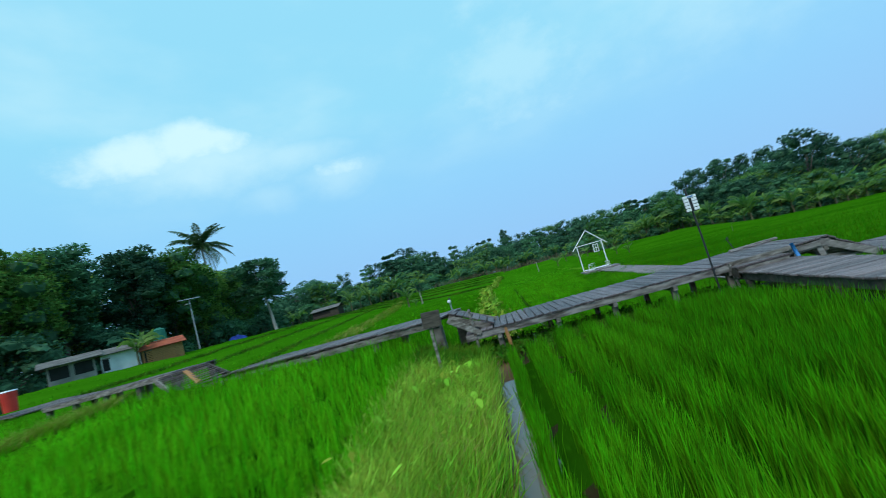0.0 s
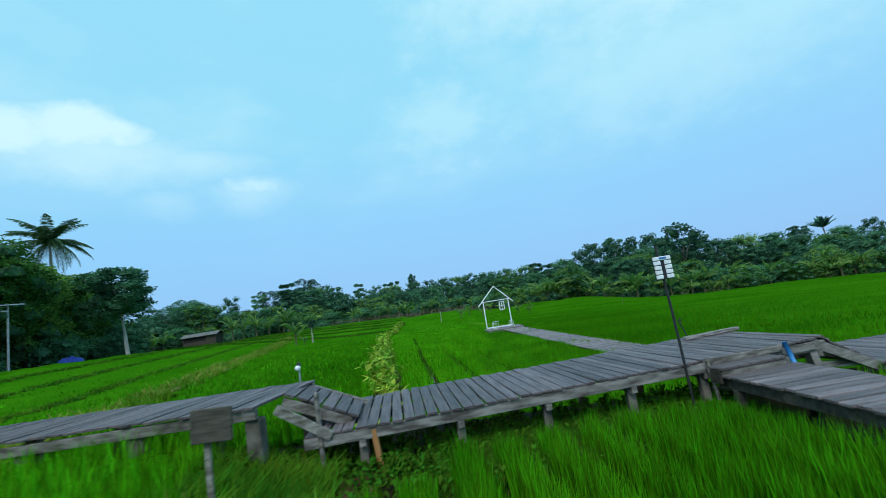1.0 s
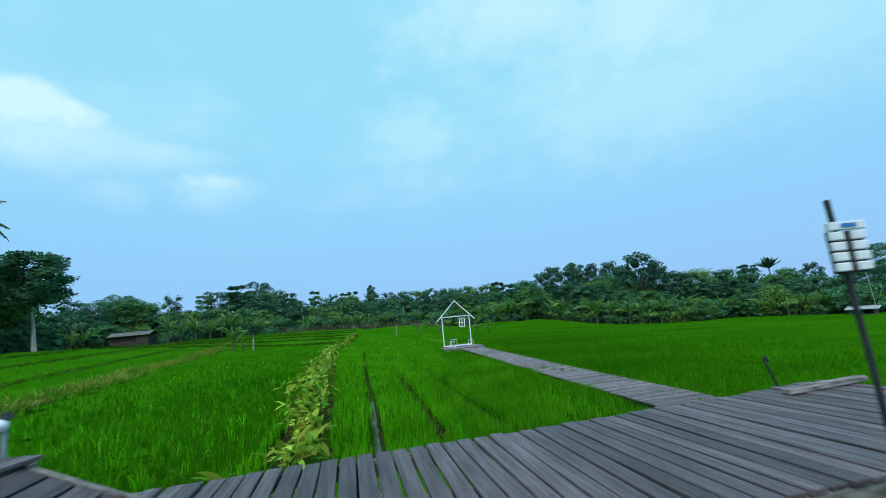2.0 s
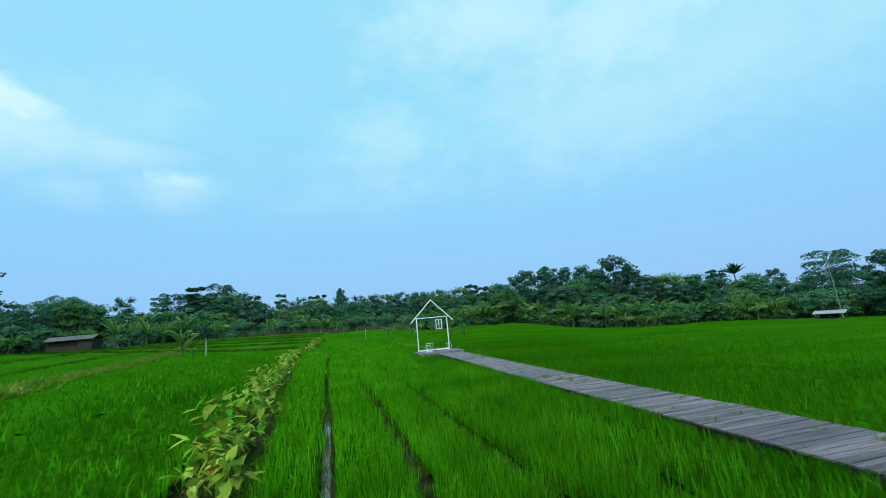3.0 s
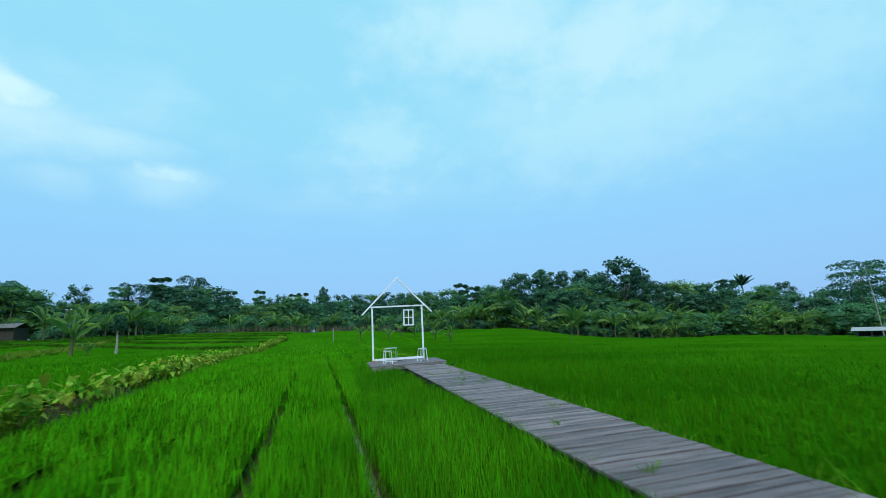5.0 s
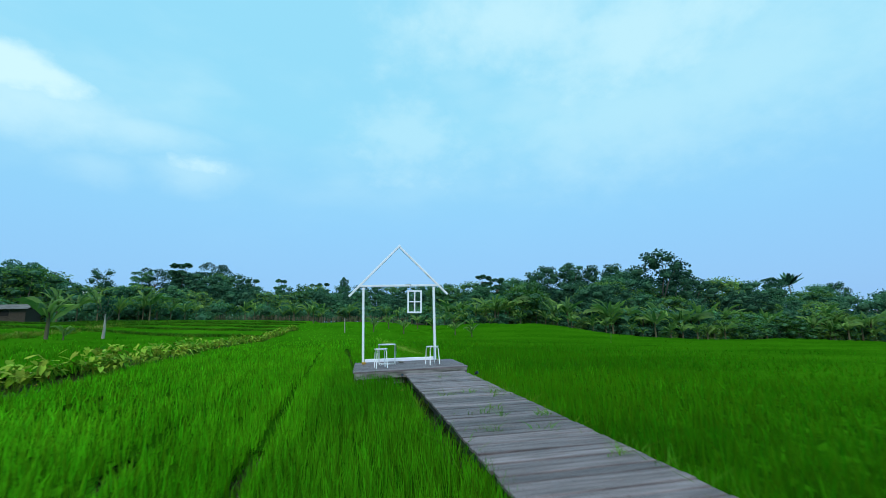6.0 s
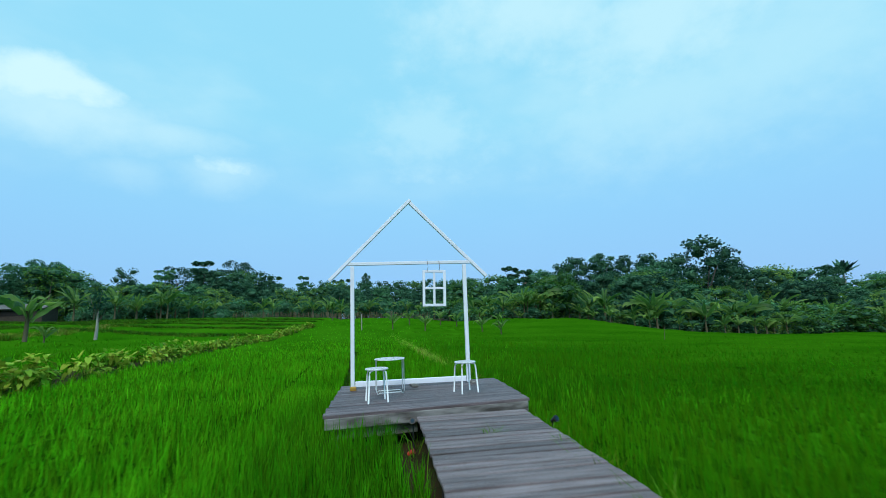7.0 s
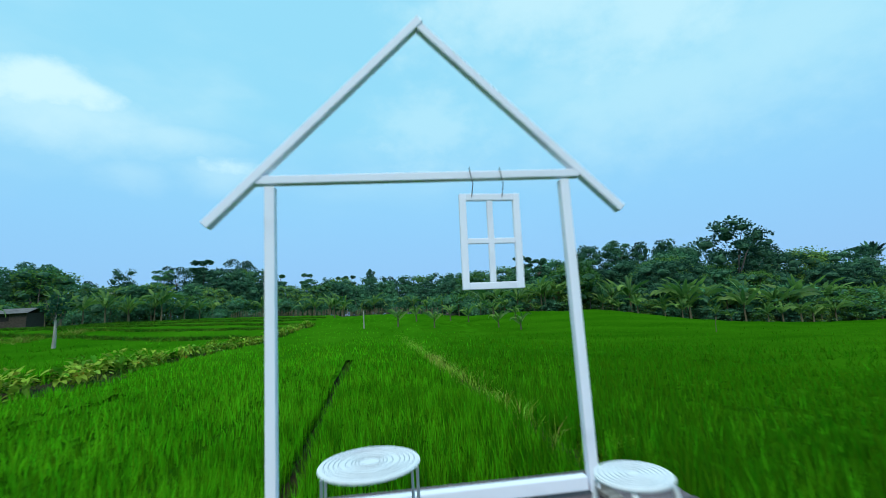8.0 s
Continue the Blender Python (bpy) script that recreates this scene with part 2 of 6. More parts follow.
RICE_E = material("rice_leaf_east", (0.031, 0.160, 0.002), (0.064, 0.245, 0.003), 0.75, 0.12, (0.5, 1.6, 1), bump=0, per_island=0.25, hue=0.015, translucent=0.35, spec=0.03)
RICE_R = material("rice_leaf_rows", (0.045, 0.215, 0.003), (0.095, 0.335, 0.006), 0.7, 0.6, bump=0, per_island=0.6, hue=0.015, translucent=0.35, spec=0.04)
# darkened rice mass: the shade between near tufts is put into its colour
CANOPY_SHADE = material("rice_mass_shade", (0.009, 0.052, 0.001), (0.018, 0.080, 0.002), 0.9, 0.4, (1.0, 0.35, 1.0), bump=0.9, bump_scale=14, fine=(0.024, 0.11, 0.003), spec=0.0)
MUD = material("canal_mud", (0.10, 0.052, 0.022), (0.17, 0.085, 0.035), 0.7, 1.6, bump=0.5, bump_scale=18, spec=0.2)
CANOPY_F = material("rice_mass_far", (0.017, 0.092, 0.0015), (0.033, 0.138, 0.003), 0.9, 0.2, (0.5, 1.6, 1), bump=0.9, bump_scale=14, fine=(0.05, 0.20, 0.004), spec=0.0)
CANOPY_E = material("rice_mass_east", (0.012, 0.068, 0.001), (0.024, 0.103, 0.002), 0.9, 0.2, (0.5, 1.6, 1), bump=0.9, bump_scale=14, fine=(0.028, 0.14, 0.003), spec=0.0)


# ---- building blocks ----
def part(name, bm, mat, parent=None, label="", smooth=False, kind=""):
    me = bpy.data.meshes.new(name)
    bm.to_mesh(me)
    bm.free()
    if smooth:
        me.polygons.foreach_set("use_smooth", [True] * len(me.polygons))
    if mat:
        me.materials.append(mat)
    ob = new(name, me)
    if parent:
        ob.parent = parent
    return tagged(ob, label, kind=kind)


def thing(name, m, label, category, group="", kind=""):
    ob = new(name)
    ob.empty_display_size = 0.2
    ob.matrix_world = m
    return tagged(ob, label, category, group, kind)


def box(bm, lo, hi, m=None, bevel=0.0):
    """A box between two corners, moved by m."""
    r = bmesh.ops.create_cube(bm, size=1.0)
    vs = r["verts"]
    c, s = [(a + b) / 2 for a, b in zip(lo, hi)], [b - a for a, b in zip(lo, hi)]
    for v in vs:
        v.co = Vector((v.co.x * s[0] + c[0], v.co.y * s[1] + c[1], v.co.z * s[2] + c[2]))
    if bevel:
        es = list({e for v in vs for e in v.link_edges})
        res = bmesh.ops.bevel(bm, geom=es, offset=bevel, segments=1, affect="EDGES")
        vs = list({v for f in res["faces"] for v in f.verts} | {v for v in vs if v.is_valid})
    if m is not None:
        bmesh.ops.transform(bm, matrix=m, verts=[v for v in vs if v.is_valid])
    return vs


def beam(bm, a, b, w, h, bevel=0.004, up=(0, 0, 1)):
    """A squared timber from a to b."""
    a, b = Vector(a), Vector(b)
    d = (b - a)
    x = d.normalized()
    z = Vector(up)
    y = z.cross(x)
    if y.length < 1e-4:
        y = Vector((0, 1, 0))
    y.normalize()
    z = x.cross(y)
    m = Matrix((x, y, z)).transposed().to_4x4()
    m.translation = (a + b) / 2
    box(bm, (-d.length / 2, -w / 2, -h / 2), (d.length / 2, w / 2, h / 2), m, bevel)


def tube(bm, pts, radii, sides=8, caps=True):
    """A round bar through points, with a radius for each."""
    pts = [Vector(p) for p in pts]
    if isinstance(radii, (int, float)):
        radii = [radii] * len(pts)
    rings = []
    for i, p in enumerate(pts):
        d = (pts[min(i + 1, len(pts) - 1)] - pts[max(i - 1, 0)]).normalized()
        ref = Vector((0, 0, 1)) if abs(d.z) < 0.9 else Vector((1, 0, 0))
        u = d.cross(ref).normalized()
        v = d.cross(u)
        rings.append([bm.verts.new(p + radii[i] * (math.cos(2 * math.pi * k / sides) * u + math.sin(2 * math.pi * k / sides) * v)) for k in range(sides)])
    for a, b in zip(rings, rings[1:]):
        for k in range(sides):
            bm.faces.new((a[k], a[(k + 1) % sides], b[(k + 1) % sides], b[k]))
    if caps:
        bm.faces.new(rings[0])
        bm.faces.new(list(reversed(rings[-1])))


def mesh_np(name, verts, faces, mat, parent=None, kind="", label="", category=""):
    """One mesh from arrays of vertices and of equal-sided faces."""
    me = bpy.data.meshes.new(name)
    nv, (nf, k) = len(verts), faces.shape
    me.vertices.add(nv)
    me.vertices.foreach_set("co", verts.astype(np.float32).ravel())
    me.loops.add(nf * k)
    me.loops.foreach_set("vertex_index", faces.astype(np.int32).ravel())
    me.polygons.add(nf)
    me.polygons.foreach_set("loop_start", np.arange(0, nf * k, k, dtype=np.int32))
    me.polygons.foreach_set("loop_total", np.full(nf, k, dtype=np.int32))
    me.update(calc_edges=True)
    if mat:
        me.materials.append(mat)
    ob = new(name, me)
    if parent:
        ob.parent = parent
    return tagged(ob, label, category, kind=kind)


rng = np.random.default_rng(7)


# ---- the lie of the land ----
SOUTH = 0.773, radians(-3.574), (-0.785, -6.914, 0.882)   # scale, turn and place of the boardwalk's own plan


def south_plan(x, y):
    """A place in the boardwalk's own plan."""
    k, a, (tx, ty, tz) = SOUTH
    c, s = math.cos(a), math.sin(a)
    return ((x - tx) * c + (y - ty) * s) / k, (-(x - tx) * s + (y - ty) * c) / k


def plant_row_x(y):
    return -7.2 - 0.11 * (np.minimum(y, 18.0) + 10)


def height(x, y):
    """The soil's height: terraces that fall to the east, rise to the west, and a higher field south of the boardwalk."""
    x, y = np.asarray(x, float), np.asarray(y, float)
    row = plant_row_x(np.clip(y, -40, 60)) - x
    z = -0.42 - 0.047 * np.clip(x - 1.5, 0, 70) + 0.25 * np.clip(row / 0.6 + 0.5, 0, 1) + 0.045 * np.clip(row, 0, 10)
    z = z + 0.1 * np.clip(-20 - x, 0, 20) * np.clip((66 - y) / 40, 0.3, 1)
    z = z - 0.008 * np.clip(y, 0, 28) + 0.033 * np.clip(y - 28, 0, 46) + 1.2 * np.exp(-((x - 18.5) ** 2 + (y - 42) ** 2) / 95.0)
    u, v = south_plan(x, y)
    upper = 0.51 - 0.027 * np.clip(u, -60, 60) + 0.003 * np.maximum(v, -60) + 0.35 * np.clip((-5.0 - u) / 1.6, 0, 1) * np.clip(-24.6 - v, 0, 1)
    upper = upper + 0.043 * np.clip(-20 - u, 0, 19)
    f = np.clip((-23.2 + 0.145 * np.clip(u + 5.25, -3, 9) - v) / 0.6, 0, 1)
    return z + (upper - z) * f


def hz(x, y):
    return float(height(x, y))


def row_shift(y):
    """How far the planting rows drift west on the way north."""
    return -0.062 * (y + 15)


def west_bund_x(y):
    return -15.0 - 0.23 * (y + 15)


def canal_x(v):
    """The southern canal's middle, in the boardwalk's plan."""
    return -4.2 - 0.17 * (v + 28)


def bank_x(v):
    """The western rim of the grassy bank beside the canal, in the boardwalk's plan."""
    return -6.0 - 0.2 * (v + 26)


def ground():
    """One sheet to the horizon, finer near the boardwalks."""
    def axis(lo, hi, step, far):
        inner = np.arange(lo, hi + 1e-6, step)
        out = np.geomspace(1, far, 26) - 1
        return np.r_[lo - out[:0:-1] - step, inner, hi + out[1:] + step]
    xs, ys = axis(-70, 70, 1.4, 1800), axis(-60, 110, 1.4, 1800)
    gx, gy = np.meshgrid(xs, ys)
    v = np.c_[gx.ravel(), gy.ravel(), height(gx, gy).ravel()]
    nx = len(xs)
    i, j = np.meshgrid(np.arange(nx - 1), np.arange(len(ys) - 1))
    a = (j * nx + i).ravel()
    ob = mesh_np("ground", v, np.c_[a, a + 1, a + nx + 1, a + nx], SOIL, kind="structure", label="wet brown paddy soil sloping gently between terraces", category="ground")
    ob.data.polygons.foreach_set("use_smooth", [True] * len(ob.data.polygons))


ground()


# ---- boardwalks ----
BOARD = Matrix.Translation(SOUTH[2]) @ Matrix.Rotation(SOUTH[1], 4, "Z") @ Matrix.Diagonal((SOUTH[0], SOUTH[0], SOUTH[0], 1))


plank_meshes = {}


def plank_mesh(length, width, thick, mat=PLANK):
    key = (round(length, 2), round(width, 3), thick, mat.name)
    if key not in plank_meshes:
        bm = bmesh.new()
        box(bm, (-width / 2, -length / 2, -thick), (width / 2, length / 2, 0), bevel=0.004)
        me = bpy.data.meshes.new("plank")
        bm.to_mesh(me)
        bm.free()
        me.materials.append(mat)
        plank_meshes[key] = me
    return plank_meshes[key]


def planks(parent, a, b, width_of, z_of, pitch, thick=0.03, skew=0.0, seed=1, mat=PLANK, rag=(-0.05, -0.02, 0, 0.01, 0.03)):
    """Cross planks along the line a to b; each is an object of its own."""
    r = random.Random(seed)
    a, b = Vector(a), Vector(b)
    d = b - a
    n = int(d.length / pitch)
    ang = math.atan2(d.y, d.x)
    for i in range(n):
        f = (i + 0.5) / n
        p = a.lerp(b, f)
        steep = abs(z_of(min(1, f + 0.02)) - z_of(max(0, f - 0.02))) / (d.length * (min(1, f + 0.02) - max(0, f - 0.02)))
        w = round(d.length / n * math.hypot(1, steep) - 0.018 - r.choice((0, 0, 0.006)), 3)
        ob = new("plank", plank_mesh(round(width_of(f) + r.choice(rag), 2), w, thick, mat))
        ob.parent = parent
        slope = math.atan2(z_of(min(1, f + 0.02)) - z_of(max(0, f - 0.02)), d.length * (min(1, f + 0.02) - max(0, f - 0.02)))
        ob.matrix_basis = Matrix.Translation((p.x, p.y, z_of(f) + r.uniform(-0.004, 0.004))) @ Euler((r.uniform(-0.006, 0.006), -slope, ang + skew + r.uniform(-0.012, 0.012))).to_matrix().to_4x4()


def post(parent, x, y, top, mat=CONCRETE, w=0.125, name="post", lean=0.0):
    bm = bmesh.new()
    m = parent.matrix_basis
    p = m @ Vector((x, y, 0))
    g = (hz(p.x, p.y) - m.translation.z) / m.to_scale().z - 0.15
    beam(bm, (x + lean, y, g), (x, y, top), w, w, 0.012, up=(0, 1, 0))
    part(name, bm, mat, parent)


def board(parent, a, b, w, h, name="beam", mat=TIMBER):
    bm = bmesh.new()
    beam(bm, a, b, w, h, 0.006)
    part(name, bm, mat, parent)


# the long boardwalk, middle stretch
MAIN_A, MAIN_B = (-5.25, -24.70), (1.6, -23.71)
main = thing("boardwalk", BOARD, "weathered grey timber boardwalk on concrete posts over the paddy", "boardwalk", kind="structure")


def main_edges(f, side):
    p = Vector(MAIN_A).lerp(Vector(MAIN_B), f)
    n = Vector((-(MAIN_B[1] - MAIN_A[1]), MAIN_B[0] - MAIN_A[0])).normalized()
    return p + n * side


for side in (-0.93, 0.0, 0.93):
    a, b = main_edges(0, side), main_edges(1, side)
    board(main, (a.x, a.y, 0.055), (b.x, b.y, 0.055), 0.05, 0.125, mat=FASCIA)
for i, f in enumerate((0.095, 0.265, 0.425, 0.59, 0.74, 0.91, 0.985)):
    for side in (-0.82, 0.82):
        p = main_edges(f, side)
        post(main, p.x, p.y, 0.0, w=0.105)
    a, b = main_edges(f, -0.95), main_edges(f, 0.95)
    board(main, (a.x, a.y, -0.045), (b.x, b.y, -0.045), 0.08, 0.09, "cross_beam")
board(main, (0.62, -23.2, 0.20), (1.62, -23.05, 0.215), 0.10, 0.05, "rim_board", FASCIA)
board(main, (-0.02, -24.93, 0.12), (1.06, -24.78, 0.125), 0.03, 0.085, "riser", TIMBER)
board(main, (-0.07, -24.99, 0.16), (0.0, -24.97, -0.42), 0.05, 0.03, "batten", TIMBER)
planks(main, MAIN_A, MAIN_B, lambda f: 1.94, lambda f: 0.15 + 0.03 * max(0.0, f - 0.6) / 0.4, 0.142, seed=2, rag=(-0.03, -0.01, 0, 0.01, 0.02))

# the upper stretch to the west, reached by a short ramp
west = thing("boardwalk", BOARD, "raised grey timber boardwalk stretch on concrete posts", "boardwalk", kind="structure")
WA, WB = (-5.45, -25.10), (-13.05, -24.33)


def west_edge(f, side):
    p = Vector(WA).lerp(Vector(WB), f)
    n = Vector((WB[1] - WA[1], WA[0] - WB[0])).normalized()
    return p + n * side


wz = lambda f: 0.61 - 0.12 * max(0.0, f - 0.7) / 0.3
for side in (-0.75, 0.75):
    a, b = west_edge(0, side), west_edge(1, side)
    board(west, (a.x, a.y, wz(0) - 0.09), (b.x, b.y, wz(1) - 0.09), 0.06, 0.12)
for f in (0.01, 0.2, 0.4, 0.6, 0.8, 0.99):
    for side in (-0.66, 0.66):
        p = west_edge(f, side)
        post(west, p.x, p.y, wz(f) - 0.15, w=0.17)
planks(west, WA, WB, lambda f: 1.6, wz, 0.15, skew=0.0, seed=3)

ramp = thing("ramp", BOARD, "short sloping plank ramp between two boardwalk levels", "ramp", kind="structure")
planks(ramp, (-5.5, -24.85), (-4.62, -24.72), lambda f: 1.0, lambda f: 0.64 - 0.44 * f, 0.13, seed=4)
board(ramp, (-5.45, -25.32, 0.52), (-4.66, -25.2, 0.14), 0.05, 0.12, "side_board")
board(ramp, (-5.45, -24.36, 0.52), (-4.66, -24.24, 0.14), 0.05, 0.12, "side_board")
board(ramp, (-5.36, -25.74, 0.52), (-4.80, -25.60, 0.10), 0.05, 0.11, "side_board")
post(ramp, -4.92, -25.62, 0.62, TIMBER, 0.05, "stake")
post(ramp, -4.33, -25.5, 0.10, ORANGE, 0.07, "prop", lean=0.06)

# the narrow walkway to the frame, and its southern end below the steps
def lane_x(y):
    """The middle of the narrow walkway."""
    return 0.62 - 0.0185 * (y + 2)


lane = thing("walkway", Matrix(), "narrow grey plank walkway through the rice", "walkway", kind="structure")
planks(lane, (lane_x(-24.5), -24.5), (lane_x(-1.72), -1.72), lambda f: 1.28, lambda f: -0.085 + 0.012 * math.sin(f * 9), 0.128, thick=0.03, seed=5, mat=PLANK_L, rag=(-0.02, -0.01, 0, 0, 0.01))
# beams and posts darkened to stand for the shade under the lane
for off in (-0.56, 0.0, 0.56):
    board(lane, (lane_x(-24.5) + off, -24.5, -0.172), (lane_x(-1.75) + off, -1.75, -0.172), 0.06, 0.10, mat=DARKWOOD)
for y in np.arange(-23.6, -1.8, 1.7):
    for off in (-0.52, 0.52):
        post(lane, lane_x(y) + off, float(y), -0.222, DARKWOOD, 0.09)
south = thing("walkway", BOARD, "low grey-brown plank walkway leading off below wooden steps", "walkway", kind="structure")
planks(south, (0.46, -24.98), (1.08, -35.0), lambda f: 0.98, lambda f: -0.005 - 0.03 * f, 0.15, seed=6, mat=PLANK_L)
for x in (0.04, 0.88):
    board(south, (x, -24.98, -0.105), (x + 0.62, -35, -0.135), 0.06, 0.13, mat=DARKWOOD)
    for y in (-25.3, -27.5, -29.5, -31.5, -33.5):
        post(south, x - 0.062 * (y + 24.98), y, -0.17, DARKWOOD, 0.1)
stair = thing("wooden_step", BOARD, "solid weathered timber step beside the boardwalk", "step", kind="structure")
STEP = Matrix.Rotation(0.145, 4, "Z")
for k, (lo, hi, name, mat) in enumerate((((0, -0.27, 0.05), (0.9, 0.0, 0.088), "tread", PLANK_L), ((0.01, -0.26, -0.03), (0.89, -0.22, 0.047), "riser", TIMBER),
                                         ((0.0, -0.215, -0.12), (0.04, -0.02, 0.047), "side_board", DARKWOOD), ((0.86, -0.215, -0.12), (0.9, -0.02, 0.047), "side_board", DARKWOOD))):
    bm = bmesh.new()
    box(bm, lo, hi, Matrix.Translation((-0.07, -24.96, 0)) @ STEP, 0.008)
    part(name, bm, mat, stair)
east = thing("ramp", BOARD, "weathered timber ramp sloping off the boardwalk's end", "ramp", kind="structure")
planks(east, (1.62, -23.71), (2.5, -23.58), lambda f: 1.75, lambda f: 0.17 - 0.52 * f, 0.145, seed=8)
for y in (-24.66, -22.86):
    board(east, (1.5, y, 0.13), (2.46, y + 0.14, -0.36), 0.06, 0.13, "side_board", FASCIA)
    board(east, (1.52, y + 0.05, 0.05), (1.62, y + 0.05, -0.5), 0.13, 0.10, "upright", FASCIA)
    board(east, (1.58, y + 0.08, -0.02), (2.1, y + 0.12, -0.16), 0.05, 0.07, "brace")
    board(east, (1.5, y + 0.1, -0.2), (2.4, y + 0.2, -0.3), 0.06, 0.08, "rail", FASCIA)
board(east, (1.0, -24.75, 0.06), (1.55, -24.68, 0.075), 0.05, 0.10, "beam", FASCIA)
far = thing("walkway", BOARD, "plank walkway continuing east through the rice", "walkway", kind="structure")
planks(far, (2.5, -23.58), (13.0, -22.4), lambda f: 1.7, lambda f: -0.34 - 0.2 * f, 0.15, seed=9)
for y in (-0.7, 0.7):
    board(far, (2.5, -23.58 + y, -0.43), (13.0, -22.4 + y, -0.63), 0.06, 0.12)

# ---- the white house frame on its platform ----
TILT = pose(0, 0, 0, 0.5, 0, 0)   # the frame leans a little towards the walkway
SAG = pose(0, 0, 0)
deck = thing("platform", SAG, "low square platform of broad weathered grey planks", "platform", kind="structure")


def platform():
    for i in range(14):
        f = (i + 0.5) / 14
        skew = 7.4 * (1 - f) ** 1.3
        ob = new("plank", plank_mesh(2.50, round(2.05 / 14 - 0.009, 3), 0.035))
        ob.parent = deck
        ob.matrix_basis = pose(0.155 + 0.012 * math.sin(i * 2.3), -1.62 + (0.36 + 1.62) * f, 0.003 * math.sin(i * 5.1), 0, 0, 90 + 0.3 * math.sin(i * 3.7) + skew)
    for y, turn in ((-1.60, 0.165), (-0.6, 0.06), (0.34, 0.0)):
        board(deck, (-1.06, y - turn, -0.095), (1.38, y + turn, -0.095), 0.07, 0.12, mat=FASCIA)
    board(deck, (-1.0, -1.68, -0.225), (-0.02, -1.53, -0.225), 0.08, 0.12, "lower_beam")
    for x in (-0.95, 0.2, 1.3):
        for y in (-1.5, 0.28):
            post(deck, x, y, -0.19, TIMBER, 0.12)


platform()
frame_house = thing("house_frame", TILT, "white-painted timber outline of a gabled house standing on a platform", "frame")


def frame_bar(name, a, b, w, h, up=(0, 0, 1), mat=WHITE):
    bm = bmesh.new()
    beam(bm, a, b, w, h, 0.004, up)
    part(name, bm, mat, frame_house)


frame_bar("post", (-0.9, 0, 0.02), (-0.9, 0, 1.88), 0.058, 0.06, (0, 1, 0))
frame_bar("post", (0.9, 0, 0.02), (0.9, 0, 1.88), 0.058, 0.06, (0, 1, 0))
frame_bar("sill_beam", (-0.86, 0.002, 0.07), (0.86, 0.002, 0.07), 0.06, 0.075)
frame_bar("cross_beam", (-1.0, 0, 1.92), (1.0, 0, 1.92), 0.06, 0.05)
frame_bar("rafter", (-1.26, -0.004, 1.66), (0.04, -0.004, 2.97), 0.068, 0.052, (0, 0, 1))
frame_bar("rafter", (1.265, 0, 1.68), (0.01, 0, 2.945), 0.064, 0.052, (0, 0, 1))

window = thing("hanging_window", TILT @ pose(0.397, -0.03, 1.502, 0, 1.2, 0), "white four-pane window frame hung by wires, without glass", "window frame")


def hang_window():
    w, h, s = 0.188, 0.292, 0.042
    for name, lo, hi in (("stile", (-w, -0.015, -h), (-w + s, 0.015, h)), ("stile", (w - s, -0.015, -h), (w, 0.015, h)),
                         ("top_rail", (-w + s, -0.013, h - s), (w - s, 0.013, h)), ("bottom_rail", (-w + s, -0.013, -h), (w - s, 0.013, -h + s)),
                         ("mullion", (-0.018, -0.011, -h + s), (0.018, 0.011, h - s)), ("glazing_bar", (-w + s, -0.009, -0.017), (w - s, 0.009, 0.017))):
        bm = bmesh.new()
        box(bm, lo, hi, bevel=0.003)
        part(name, bm, WHITE, window)
    for x in (-0.11, 0.08):
        bm = bmesh.new()
        tube(bm, [(x, -0.015, h - 0.02), (x + 0.01, -0.02, h + 0.06), (x - 0.005, 0.0, h + 0.17)], 0.003, 5)
        part("wire", bm, BLACK, window, "thin dark wire")


hang_window()


def foot_block(x, y, mat, name, label, size=(0.09, 0.11, 0.05)):
    bm = bmesh.new()
    box(bm, (-size[0] / 2, -size[1] / 2, 0), (size[0] / 2, size[1] / 2, size[2]), bevel=0.006)
    ob = part(name, bm, mat, None, label)
    ob.matrix_world = SAG @ pose(x, y, 0.004, 0, 0, 8)
    tagged(ob, category="block")


foot_block(-0.88, -0.16, BRICKY, "brick", "broken yellowish brick piece beside the white post")
foot_block(0.03, -0.08, TIMBER, "wood_block", "small grey timber block under the sill beam", (0.1, 0.22, 0.034))
foot_block(0.95, -0.05, TIMBER, "wood_block", "small grey timber block beside the white post", (0.08, 0.2, 0.034))


def stool(x, y, turn):
    st = thing("stool", SAG @ pose(x, y, 0.004, 0, 0, turn), "white steel stool with a round seat and four bent legs", "stool", "stools by the frame")
    bm = bmesh.new()
    bmesh.ops.create_cone(bm, cap_ends=True, segments=36, radius1=0.15, radius2=0.15, depth=0.016, matrix=pose(0, 0, 0.405))
    bmesh.ops.bevel(bm, geom=[e for e in bm.edges if e.calc_face_angle(0) > 1], offset=0.005, segments=2, affect="EDGES")
    part("seat", bm, STEELW, st)
    for r in (0.03, 0.05, 0.07, 0.09, 0.11, 0.13):
        bm = bmesh.new()
        ring = [(r * math.cos(k * math.pi / 16), r * math.sin(k * math.pi / 16), 0.4135) for k in range(33)]
        tube(bm, ring, 0.0022, 4, caps=False)
        part("seat_ring", bm, SLOT, st, "grey ring-shaped slot")
    for k in range(4):
        a = math.pi / 4 + k * math.pi / 2
        c, s = math.cos(a), math.sin(a)
        pts = [(0.08 * c, 0.08 * s, 0.39), (0.12 * c, 0.12 * s, 0.388), (0.142 * c, 0.142 * s, 0.37), (0.15 * c, 0.15 * s, 0.335), (0.175 * c, 0.175 * s, 0.0)]
        bm = bmesh.new()
        tube(bm, pts, 0.011, 8)
        part("leg", bm, STEELW, st, smooth=True)


stool(-0.50, -1.12, 10)
